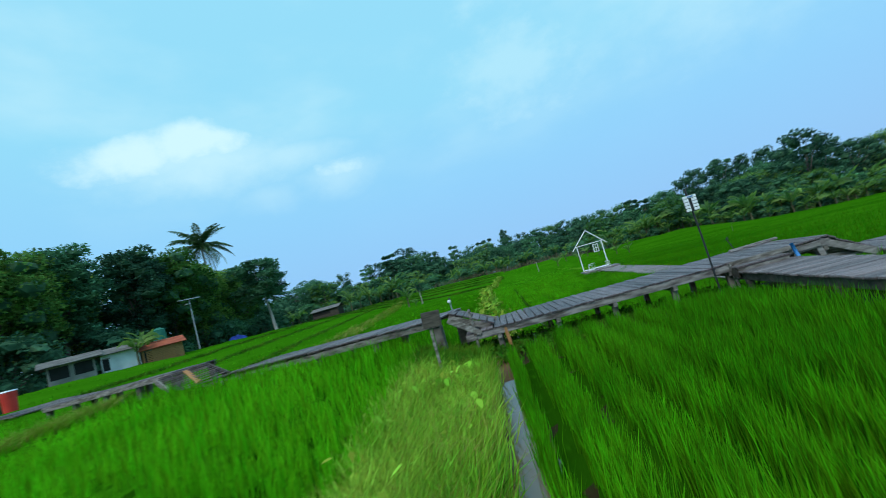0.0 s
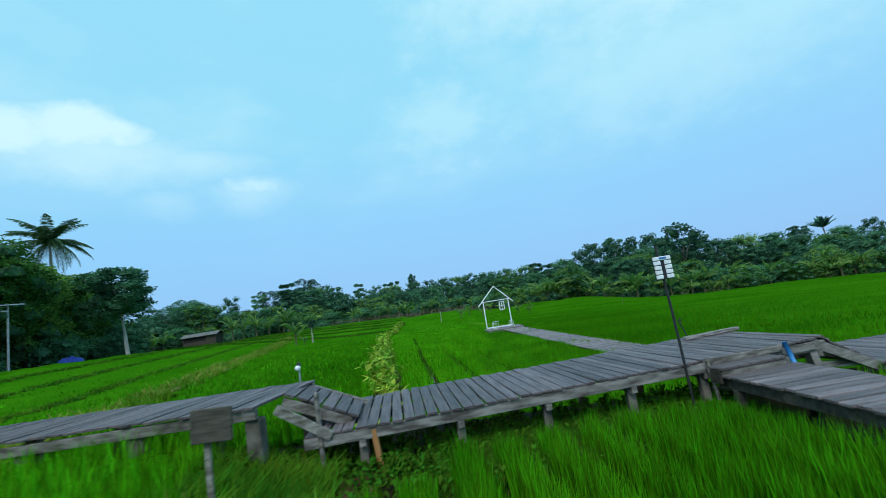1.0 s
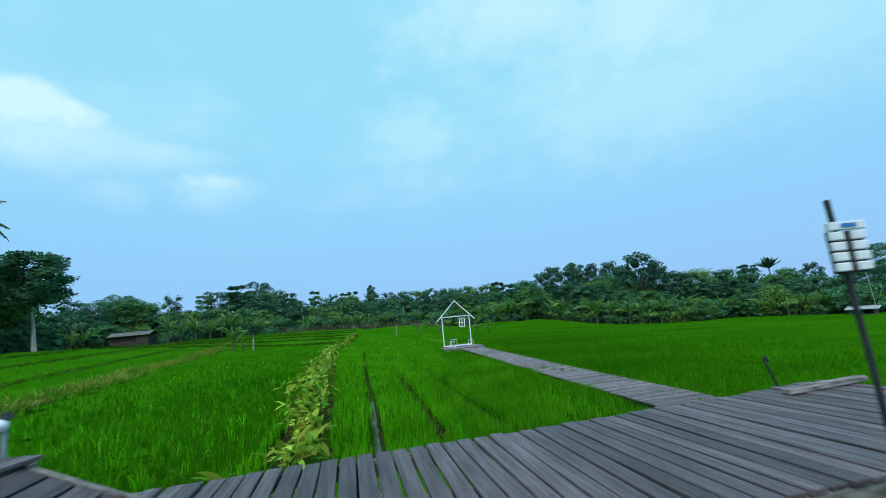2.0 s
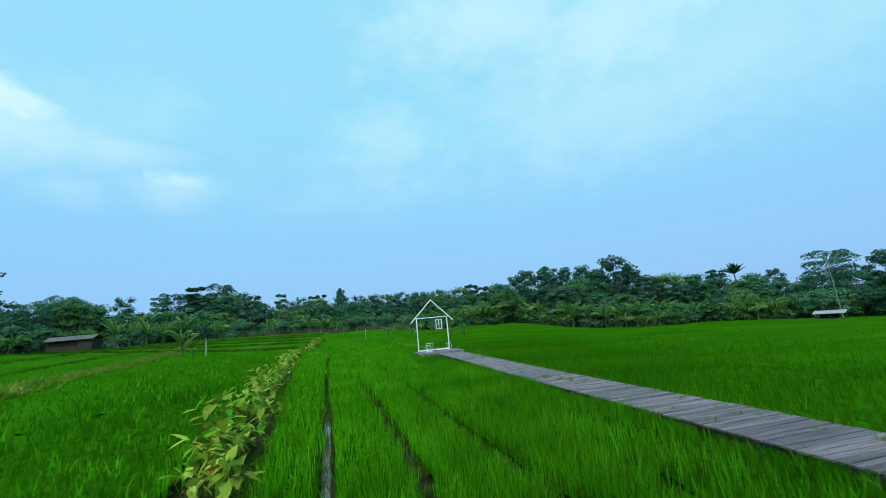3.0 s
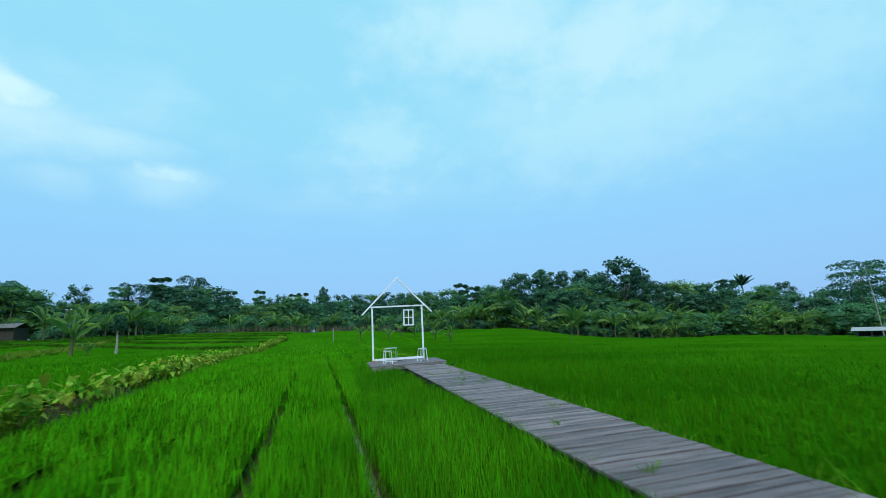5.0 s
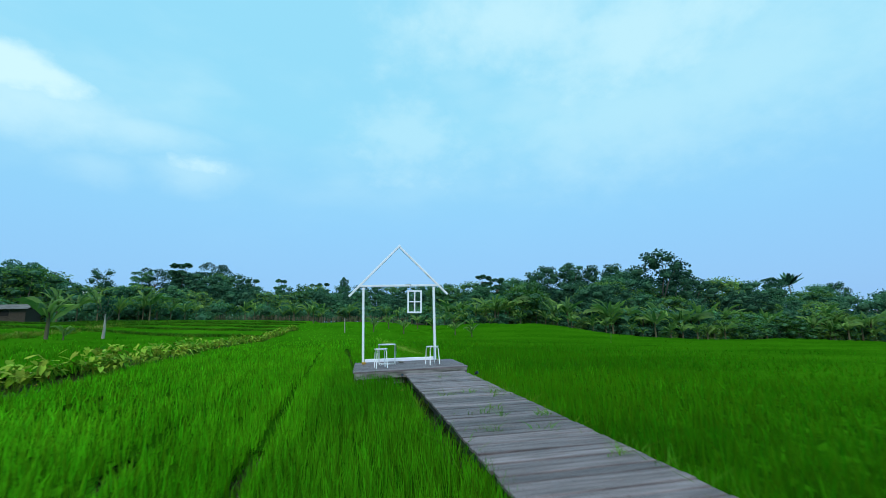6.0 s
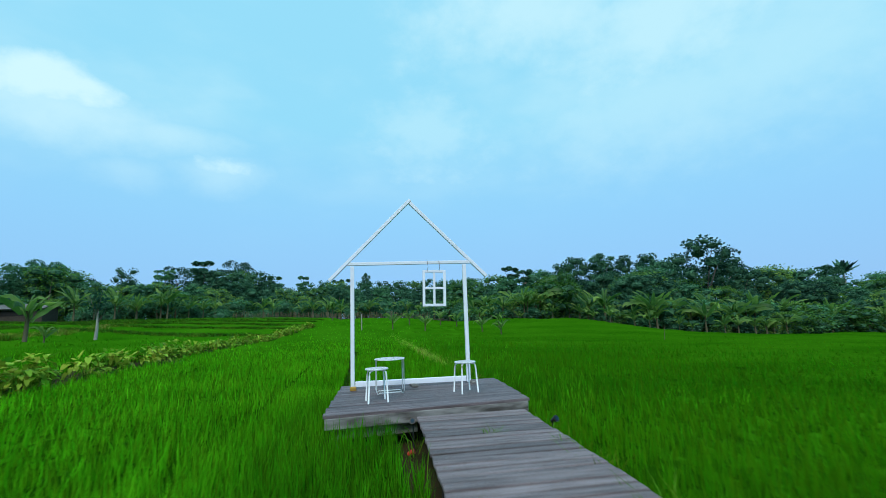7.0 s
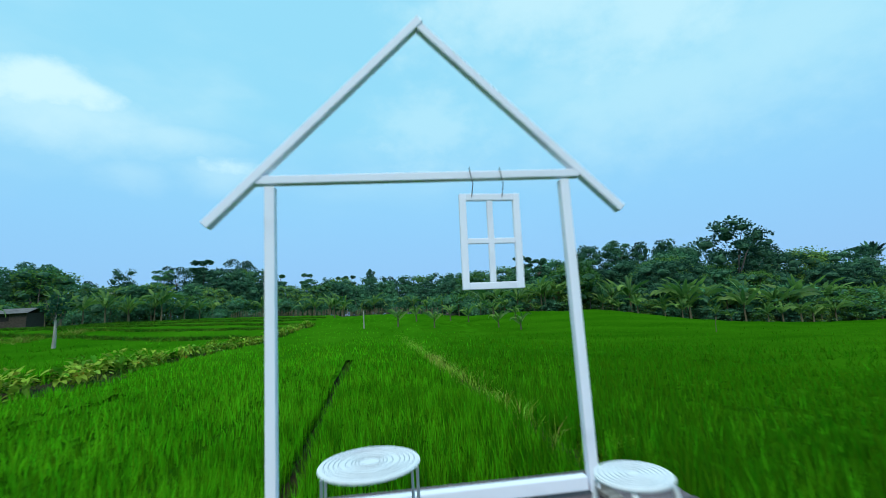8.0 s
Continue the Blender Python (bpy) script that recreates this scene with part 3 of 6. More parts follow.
stool(0.71, -0.83, 18)


def wire_table(x, y, turn):
    tb = thing("side_table", SAG @ pose(x, y, 0.004, 0, 0, turn), "low white side table with a round top and thin wire legs", "table")
    bm = bmesh.new()
    bmesh.ops.create_cone(bm, cap_ends=True, segments=40, radius1=0.215, radius2=0.215, depth=0.014, matrix=pose(0, 0, 0.475))
    bmesh.ops.bevel(bm, geom=[e for e in bm.edges if e.calc_face_angle(0) > 1], offset=0.005, segments=2, affect="EDGES")
    part("tabletop", bm, STEELW, tb)
    for r in (0.045, 0.06, 0.075, 0.10, 0.13, 0.15, 0.17, 0.19):
        bm = bmesh.new()
        ring = [(r * math.cos(k * math.pi / 16), r * math.sin(k * math.pi / 16), 0.483) for k in range(33)]
        tube(bm, ring, 0.0022, 4, caps=False)
        part("top_ring", bm, SLOT, tb, "grey ring-shaped slot")
    for y0 in (-0.10, 0.10):
        bm = bmesh.new()
        tube(bm, [(-0.19, y0, 0.47), (-0.19, y0, 0.05), (-0.175, y0, 0.012), (-0.15, y0, 0.03), (0.15, y0, 0.03), (0.175, y0, 0.012), (0.19, y0, 0.05), (0.19, y0, 0.47)], 0.007, 6)
        part("leg_loop", bm, STEELW, tb, smooth=True)


wire_table(-0.335, -0.60, 5)


# ---- lamp, stakes and small things by the boardwalk ----
lamp = thing("pole_lamp", BOARD @ pose(-0.34, -24.98, 0), "black steel pole with a panel of eight white lamp cells", "lamp")


def pole_lamp():
    bm = bmesh.new()
    tube(bm, [(0, 0, -0.75), (0.0, 0.02, 0.8), (-0.02, 0.03, 1.72)], 0.017, 10)
    part("pole", bm, BLACK, lamp)
    bm = bmesh.new()
    box(bm, (-0.12, -0.045, 1.52), (0.11, -0.005, 1.57), bevel=0.004)
    bar = part("cap_bar", bm, LENSW, lamp)
    bm = bmesh.new()
    box(bm, (-0.05, -0.049, 1.533), (0.05, -0.046, 1.557))
    part("mark", bm, BLUEP, bar, "small blue mark on the lamp's bar")
    bm = bmesh.new()
    box(bm, (-0.125, -0.012, 1.262), (0.115, -0.004, 1.515), bevel=0.003)
    panel = part("panel", bm, BLACK, lamp)
    for i in range(4):
        for x in (-0.075, 0.065):
            bm = bmesh.new()
            z = 1.485 - i * 0.062
            box(bm, (x - 0.045, -0.04, z - 0.026), (x + 0.045, -0.012, z + 0.026), bevel=0.006)
            part("lamp_cell", bm, LENSW, panel)


pole_lamp()


def bulb_stake(x, y, z0, z1, label):
    st = thing("garden_light", BOARD @ pose(x, y, 0), label, "lamp", "small garden lights")
    bm = bmesh.new()
    tube(bm, [(0, 0, z0), (0, 0, z1)], 0.014, 8)
    part("stake", bm, GREYM, st)
    bm = bmesh.new()
    bmesh.ops.create_uvsphere(bm, u_segments=14, v_segments=8, radius=0.042, matrix=pose(-0.01, -0.02, z1))
    part("globe", bm, LENSW, st, smooth=True)
    bm = bmesh.new()
    bmesh.ops.create_cone(bm, cap_ends=True, segments=12, radius1=0.034, radius2=0.022, depth=0.05, matrix=pose(0, 0, z1 + 0.055))
    part("cap", bm, BLACK, st)


bulb_stake(-5.58, -24.33, 0.35, 0.82, "small white globe light on a stake at the boardwalk's rim")
hook = thing("bent_stake", BOARD @ pose(0.86, -22.85, 0), "bent rusty iron stake beside the boardwalk", "stake")
bm = bmesh.new()
tube(bm, [(0, 0, -0.1), (-0.02, 0, 0.2), (-0.10, 0.02, 0.48), (-0.07, 0.02, 0.50), (-0.05, 0.02, 0.44)], 0.012, 6)
part("rod", bm, BLACK, hook)
pipe = thing("pipe", BOARD @ pose(1.02, -24.9, 0), "short blue plastic pipe leaning against the boardwalk's edge", "pipe")
bm = bmesh.new()
tube(bm, [(0.04, -0.05, -0.1), (0, 0, 0.22)], 0.03, 12)
part("tube", bm, BLUEP, pipe, smooth=True)
sign = thing("signboard", BOARD @ pose(-5.25, -27.27, -0.35, 0, 0, 8), "small dark wooden signboard seen from behind on a stake", "sign")
bm = bmesh.new()
box(bm, (-0.155, -0.015, 0.95), (0.155, 0.015, 1.21), pose(0, 0, 0, 0, 3, 0), 0.005)
part("board", bm, material("dark_board", (0.05, 0.042, 0.035), (0.10, 0.085, 0.07), 0.85, 5, (1, 1, 6)), sign)
bm = bmesh.new()
box(bm, (-0.022, 0.016, -0.35), (0.022, 0.046, 1.0), None, 0.004)
part("stake", bm, TIMBER, sign)


GLASSD = material("lamp_glass", (0.01, 0.03, 0.05), (0.015, 0.05, 0.07), 0.6, 8, bump=0, spec=0.1)


def spotlight(x, y, z, turn, label):
    sp = thing("spotlight", pose(x, y, z, 0, 0, turn), label, "lamp", "small spotlights")
    bm = bmesh.new()
    bmesh.ops.create_cone(bm, cap_ends=True, segments=14, radius1=0.02, radius2=0.034, depth=0.08, matrix=pose(0, -0.02, 0.05, 60, 0, 0))
    part("head", bm, BLACK, sp)
    bm = bmesh.new()
    bmesh.ops.create_cone(bm, cap_ends=True, segments=14, radius1=0.022, radius2=0.022, depth=0.006, matrix=pose(0, -0.062, 0.074, 60, 0, 0))
    part("glass", bm, GLASSD, sp, "dark bluish lamp glass")
    bm = bmesh.new()
    tube(bm, [(0, 0, -0.35), (0, 0, 0.03)], 0.01, 6)
    part("spike", bm, BLACK, sp)


spotlight(1.36, -2.35, -0.11, 20, "small dark garden spotlight at the walkway's rim")
spotlight(-0.08, -1.86, -0.15, -10, "small dark garden spotlight beside the platform's edge")
cup = thing("plastic_cup", pose(-0.12, -2.02, hz(-0.12, -2.02)), "small red plastic cup on the mud under the walkway", "cup")
bm = bmesh.new()
bmesh.ops.create_cone(bm, cap_ends=True, segments=14, radius1=0.019, radius2=0.026, depth=0.07, matrix=pose(0, 0, 0.04, 60, 0, 70))
part("body", bm, material("red_cup", (0.5, 0.03, 0.03), (0.6, 0.05, 0.04), 0.4, 4, bump=0), cup)
bm = bmesh.new()
bmesh.ops.create_cone(bm, cap_ends=True, segments=14, radius1=0.028, radius2=0.028, depth=0.007, matrix=pose(0, 0, 0.04, 60, 0, 70) @ pose(0, 0, 0.037))
part("rim", bm, material("red_rim", (0.55, 0.10, 0.09), (0.6, 0.14, 0.1), 0.4, 4, bump=0), cup)


def bin_at(x, y, z, mat, label):
    b = thing("waste_bin", BOARD @ pose(x, y, z), label, "bin", "coloured bins")
    bm = bmesh.new()
    bmesh.ops.create_cone(bm, cap_ends=True, segments=18, radius1=0.19, radius2=0.22, depth=0.66, matrix=pose(0, 0, 0.33))
    part("body", bm, mat, b, smooth=False)
    bm = bmesh.new()
    bmesh.ops.create_cone(bm, cap_ends=True, segments=18, radius1=0.23, radius2=0.21, depth=0.05, matrix=pose(0, 0, 0.685))
    part("rim", bm, LENSW, b)


end_deck = thing("boardwalk", BOARD, "higher plank boardwalk stretch running on west", "boardwalk", kind="structure")
planks(end_deck, (-14.3, -23.06), (-20.2, -22.75), lambda f: 1.6, lambda f: 0.95, 0.16, seed=12)
planks(end_deck, (-20.2, -22.95), (-22.6, -22.8), lambda f: 2.6, lambda f: 0.95 + 0.12 * f, 0.16, seed=14)
for s in (-0.8, 0.8):
    board(end_deck, (-14.35, -23.06 + s, 0.86), (-20.2, -22.75 + s, 0.86), 0.06, 0.14)
for f in (0.2, 0.4, 0.6, 0.8, 0.98):
    for s in (-0.7, 0.7):
        post(end_deck, -13.0 - 7.2 * f, -23.1 + 0.35 * f + s, 0.79, w=0.16)
hump = thing("ramp", BOARD, "broken slatted timber ramp with gaps between its boards", "ramp", kind="structure")
rp = random.Random(41)
for k in range(9):
    f = (k + 0.5) / 9 + rp.uniform(-0.02, 0.02)
    lo_end, hi_end = Vector((-13.05 - 1.85 * f, -25.05 + 1.15 * f, 0.50 + 0.40 * f)), Vector((-11.3 - 1.8 * f, -25.1 + 1.2 * f, 0.63 + 0.335 * f))
    board(hump, lo_end.lerp(hi_end, rp.choice((0, 0.02, 0.05, 0.3 if 2 < k < 6 else 0.0))), hi_end.lerp(lo_end, rp.choice((0, 0.03, 0.06))), 0.13, 0.025, "slat", PLANK)
board(hump, (-13.1, -25.1, 0.44), (-14.95, -23.9, 0.83), 0.06, 0.16, "side_board", FASCIA)
board(hump, (-11.25, -25.1, 0.55), (-13.05, -23.88, 0.88), 0.06, 0.14, "side_board", DARKWOOD)
board(hump, (-12.2, -25.1, 0.56), (-13.6, -24.1, 0.90), 0.14, 0.03, "loose_board", ORANGE)
bin_at(-21.3, -23.75, 1.12, material("red_plastic", (0.55, 0.03, 0.02), (0.62, 0.05, 0.03), 0.5, 3, bump=0), "red plastic waste bin beside the boardwalk")
bin_at(-21.8, -23.85, 1.12, material("green_plastic", (0.02, 0.16, 0.05), (0.03, 0.2, 0.06), 0.5, 3, bump=0), "dark green plastic waste bin beside the boardwalk")
bin_at(-22.3, -23.95, 1.12, material("yellow_plastic", (0.75, 0.42, 0.02), (0.8, 0.48, 0.03), 0.5, 3, bump=0), "yellow plastic waste bin beside the boardwalk")


# ---- canal and ditches ----
def from_plan(u, v):
    """The boardwalk's plan laid into the world."""
    k, a, (tx, ty, tz) = SOUTH
    c, s = math.cos(a), math.sin(a)
    return tx + k * (np.asarray(u) * c - np.asarray(v) * s), ty + k * (np.asarray(u) * s + np.asarray(v) * c)


def water_strip(centre, half, z_off, label):
    """A band of water along a line of plan points."""
    c = np.array(centre, float)
    d = np.gradient(c, axis=0)
    n = np.c_[-d[:, 1], d[:, 0]] / np.hypot(*d.T)[:, None]
    wob = half * (1 + 0.2 * np.sin(np.arange(len(c)) * 1.9))
    z = height(c[:, 0], c[:, 1]) + z_off
    v = np.stack([np.c_[c - n * wob[:, None], z], np.c_[c + n * wob[:, None], z]], 1).reshape(-1, 3)
    i = np.arange(len(c) - 1) * 2
    mesh_np("water", v, np.c_[i, i + 1, i + 3, i + 2], WATER, kind="structure", label=label, category="water")


canal_v = np.arange(-40, -27.2, 0.4)
water_strip(np.c_[from_plan(canal_x(canal_v) + 0.03, canal_v)], 0.2, 0.02, "shallow muddy water in a narrow paddy canal")
for gap, y0, y1 in ((-1.34, -12.5, -3.5), (-5.0, -23.5, -13.0)):
    furrow_y = np.arange(y0, y1, 0.5)
    water_strip(np.c_[gap + row_shift(furrow_y), furrow_y], 0.035 if gap > -4 else 0.06, 0.014, "still water in a planting furrow")


# ---- rice ----
TRACK = np.array([(-4.8, -34.0), (-4.5, -28.5), (-3.9, -23.0), (-1.27, -13.2), (-0.5, -8.5), (-0.1, 4.0)])


def off_track(p):
    """Distance of plan points from the stretch where the fields lie nearest."""
    best = np.full(len(p), 1e9)
    for a, b in zip(TRACK, TRACK[1:]):
        d = b - a
        f = np.clip(((p - a) @ d) / (d @ d), 0, 1)
        best = np.minimum(best, np.hypot(*(p - a - f[:, None] * d).T))
    return best


FURROWS, DITCH = (-3.82, -2.60, -1.34), -5.0


def keep_rice(x, y, gap=0.10, south_gap=None):
    """Where rice stands: not on walks, bunds, ditches, gaps or in the woods."""
    ok = np.ones(len(x), bool)
    p, q = south_plan(x, y)
    on_main = (q > -25.6 + 0.15 * (p + 5)) & (q < -23.7 + 0.15 * (p + 5)) & (p > -5.3) & (p < 3.2)
    on_main |= (np.abs(q + 23.5 - 0.112 * (p - 3.2)) < 0.8) & (p >= 3.2) & (p < 13)
    on_west = (p <= -5.4) & (p > -25) & (np.abs(q - (-25.1 - 0.1 * (p + 5.4))) < 0.55)
    ok &= ~on_main & ~on_west
    s = q < -24.4 + 0.15 * np.clip(p + 5, -3, 8)
    n = ~s
    ok &= ~((x - lane_x(y) < 0.60) & (x - lane_x(y) > np.interp(y, [-10, -6], [-0.60, -0.74])) & n & (y < -1.4))
    ok &= ~((x > -1.14) & (x < 1.47) & (y > -1.9) & (y < 0.46))
    ok &= ~((x > -0.28) & (x < 0.02) & (y > -3.2) & (y < -1.7))
    ok &= ~((p - 0.062 * (-25 - q) > -0.12) & (p - 0.062 * (-25 - q) < 1.05) & s & (q > -35.2))
    # planting gaps of the strips beside the walkway
    u = x - row_shift(y)
    in_strips = n & (y < 30) & (x > plant_row_x(y) + 0.5) & ((x < lane_x(y) - 0.6) | (y > 0.5) & (u < 2.9))
    near_gap = np.min([np.abs(u - g) * k for g, k in zip(FURROWS, (1.1, 0.9, 0.95))], axis=0) * np.interp(y, [-12, 0, 4], [1.0, 1.6, 2.6])
    north_gap = np.minimum(np.abs(u + 0.15) * np.interp(y, [3, 8], [1.0, 0.6]), np.abs(u - 2.5) * 0.6)
    near_gap = np.where(y > 0.8, np.minimum(near_gap, north_gap), near_gap)
    near_gap = np.minimum(near_gap, np.abs(u - DITCH) * 0.9)
    ok &= ~(in_strips & (near_gap < gap))
    ok &= ~(n & (y > 0.5) & (y < 45) & (np.minimum(np.abs(u + 0.15), np.abs(u - 2.5) * 0.5) < 0.085) & (np.asarray(gap) > 0))
    # bund with broad-leaved plants
    ok &= ~(n & (np.abs(x - plant_row_x(y) - 0.12) < np.interp(y, [0, 30], [0.48, 0.35])) & (y < 50))
    ok &= ~(n & (np.abs(x - west_bund_x(y)) < 0.55) & (y < 42))
    # south of the boardwalk: canal, grassy bank and weeds under the deck
    ok &= ~(s & (p > bank_x(q)) & (p < canal_x(q) + 0.22))
    ok &= ~(s & (np.abs(p + 14.2 + 0.5 * (q + 26)) < 0.16) & (q < -25.6))
    ok &= ~(s & (q > np.where(p < -3.4, -26.9, -26.1) + 0.15 * (p + 5)) & (p > -5.5) & (p < 0.4))
    us = p + 0.165 * (q + 29) + 2.6
    ok &= ~(s & (p > -4) & (p < 0.3) & (np.abs(us / 0.5 - np.round(us / 0.5)) * 0.5 < (gap if south_gap is None else south_gap) * np.where(np.round(us / 0.5) % 2 == 0, 1.25, 1.0)))
    # woods
    ok &= y < wood_line(x) - 1.0
    ok &= (x < 76) & (x > np.interp(y, [-36.6, -5.0, 2.1, 13.3, 23.8, 31.9, 44.1, 55.6], [-41.6, -42.9, -39.9, -44.1, -42.4, -46.6, -53.4, -59.9]))
    return ok


def wood_line(x):
    """How far north the fields reach."""
    return np.interp(x, [-62.7, -50.3, -46.0, -39.5, -35.5, -25.9, -16.3, -5.9, 3.1, 8.4, 11.1, 15.9, 21.4, 26.7, 33.4, 40.6, 48.2, 53.4, 61.3, 72.4, 77.9], [50.3, 64.3, 67.1, 70.4, 76.6, 82.7, 80.1, 76.4, 71.0, 57.3, 48.7, 40.2, 42.5, 36.2, 33.7, 33.9, 36.4, 39.3, 35.5, 31.8, 18.8])


def blades(x, y, z, h, w, per, spread, lean, droop=0.25):
    """Tufts of bent, tapering blades: three triangles each."""
    n = len(x) * per
    bx, by, bz = (np.repeat(a, per) for a in (x, y, z))
    bx = bx + rng.normal(0, spread, n)
    by = by + rng.normal(0, spread, n)
    hh = np.repeat(h, per) * rng.uniform(0.65, 1.12, n)
    ww = w * rng.uniform(0.7, 1.3, n)
    a, b = rng.uniform(0, 2 * np.pi, n), rng.uniform(0, 2 * np.pi, n)
    dx, dy = np.cos(a), np.sin(a)
    l1, l2 = lean * rng.uniform(0.2, 1.0, n) * hh, lean * rng.uniform(0.8, 2.2, n) * hh
    cx, cy = np.cos(b) * ww / 2, np.sin(b) * ww / 2
    v = np.empty((n, 5, 3))
    v[:, 0] = np.c_[bx - cx, by - cy, bz]
    v[:, 1] = np.c_[bx + cx, by + cy, bz]
    v[:, 2] = np.c_[bx + dx * l1 - cx * 0.9, by + dy * l1 - cy * 0.9, bz + hh * 0.6]
    v[:, 3] = np.c_[bx + dx * l1 + cx * 0.9, by + dy * l1 + cy * 0.9, bz + hh * 0.6]
    v[:, 4] = np.c_[bx + dx * l2, by + dy * l2, bz + hh * (1 - droop * 0.4 * rng.random(n))]
    k = np.arange(n)[:, None] * 5
    f = np.concatenate([k + [0, 1, 3], k + [0, 3, 2], k + [2, 3, 4]], 1).reshape(-1, 3)
    return v.reshape(-1, 3), f


def field_height(x, y):
    """Rice height with slow, broad variation."""
    return 0.39 + 0.05 * np.sin(x * 0.9 + 0.6 * np.sin(y * 0.5)) * np.sin(y * 0.7) + 0.03 * np.sin(x * 3.1 + y * 1.7)


def rice(name, lo, hi, step, near, far_d, per, w, spread, label, lean=0.15):
    """Rows of tufts: step is the spacing across and along the rows."""
    xs, ys = np.arange(lo[0], hi[0], step[0]), np.arange(lo[1], hi[1], step[1])
    gx, gy = np.meshgrid(xs, ys)
    x = (gx + row_shift(gy)).ravel() + rng.normal(0, step[0] * 0.09, gx.size)
    y = gy.ravel() + rng.normal(0, step[1] * 0.25, gx.size)
    p, q = south_plan(x, y)
    d = off_track(np.c_[x, y]) * np.where(q < -24.5, 0.68, 1.0) * (1 + 0.12 * rng.normal(size=len(x)))
    m = (d >= near) & (d < far_d) & keep_rice(x, y, 0.10, 0.05) & ~((q < -25.0) & (q > -36.4) & (p > canal_x(q)) & (p < 0.3))
    mix_e = np.where(y > -1.5, rng.random(len(x)) < np.clip((x + 2.5) / 8.0, 0, 1) * (x > -2.5), (x > 1.3) & (rng.random(len(x)) < np.interp(d, [5, 9], [0.95, 1.0]))) | (x < plant_row_x(y) - 0.6) & (q > -24) & (rng.random(len(x)) < 0.8)
    mix_s = ~mix_e & (q < -27.2 + rng.normal(0, 0.4, len(x))) & (p < -4.6)
    mix_r = ~mix_e & ~mix_s & ((q < -24.5) & (rng.random(len(x)) < 0.3) | (x > np.interp(y, [-14, -9], [-3.2, -1.6])) & (x < 0.35) & (y < 0) | (x > 1.3) & (q > -24))
    for sort, mat in ((mix_e, RICE_E), (mix_s, RICE_S), (mix_r, RICE_R), (~mix_e & ~mix_s & ~mix_r, RICE)):
        k = m & sort
        v, f = blades(x[k], y[k], height(x[k], y[k]) - 0.02, field_height(x[k], y[k]) * np.where(q[k] < -24.5, 0.94, 1.0 + 0.06 * (x[k] < 0.3)), w, per, spread, lean)
        mesh_np(name, v, f, mat, kind="stuff", label=label, category="rice")


def south_rows():
    """The field between canal and steps: tufts along its own planting rows, two rows to a furrow."""
    us, q = np.meshgrid((np.arange(-12, 14) + 0.5) * 0.25, np.arange(-36.5, -25.2, 0.125))
    us, q = us.ravel(), q.ravel()
    side = np.where(np.floor(us / 0.25).astype(int) % 2 == 0, 0.055, -0.055)
    p = us + side - 0.165 * (q + 29) - 2.6 + rng.normal(0, 0.018, len(us))
    q = q + rng.normal(0, 0.03, len(us))
    x, y = from_plan(p, q)
    m = keep_rice(x, y, 0.1, 0.02) & (p > canal_x(q) + 0.22) & (p < 0.3)
    dark = rng.random(len(x)) < np.interp(q, [-31, -28], [0.35, 1.0])
    for sort, mat in ((dark, RICE_R), (~dark, RICE)):
        k = m & sort
        v, f = blades(x[k], y[k], height(x[k], y[k]) - 0.02, field_height(x[k], y[k]) * 1.02, 0.0075, 44, 0.026, 0.09)
        mesh_np("rice", v, f, mat, kind="stuff", label="bright green young rice in tufted rows", category="rice")


south_rows()
rice("rice", (-9, -37), (8, 8), (0.15, 0.15), 0, 1.9, 25, 0.0085, 0.03, "bright green young rice in tufted rows", 0.10)
rice("rice", (-12, -37), (12, 12), (0.15, 0.17), 1.9, 4.0, 9, 0.013, 0.034, "bright green young rice in tufted rows", 0.11)
rice("rice", (-24, -44), (24, 22), (0.22, 0.19), 4.0, 9.0, 7, 0.019, 0.045, "bright green young rice")
rice("rice", (-44, -52), (44, 42), (0.38, 0.36), 9.0, 20.0, 6, 0.034, 0.09, "bright green young rice")
rice("rice", (-76, -56), (76, 101), (0.85, 0.85), 20.0, 130.0, 5, 0.085, 0.19, "bright green young rice in the far fields")


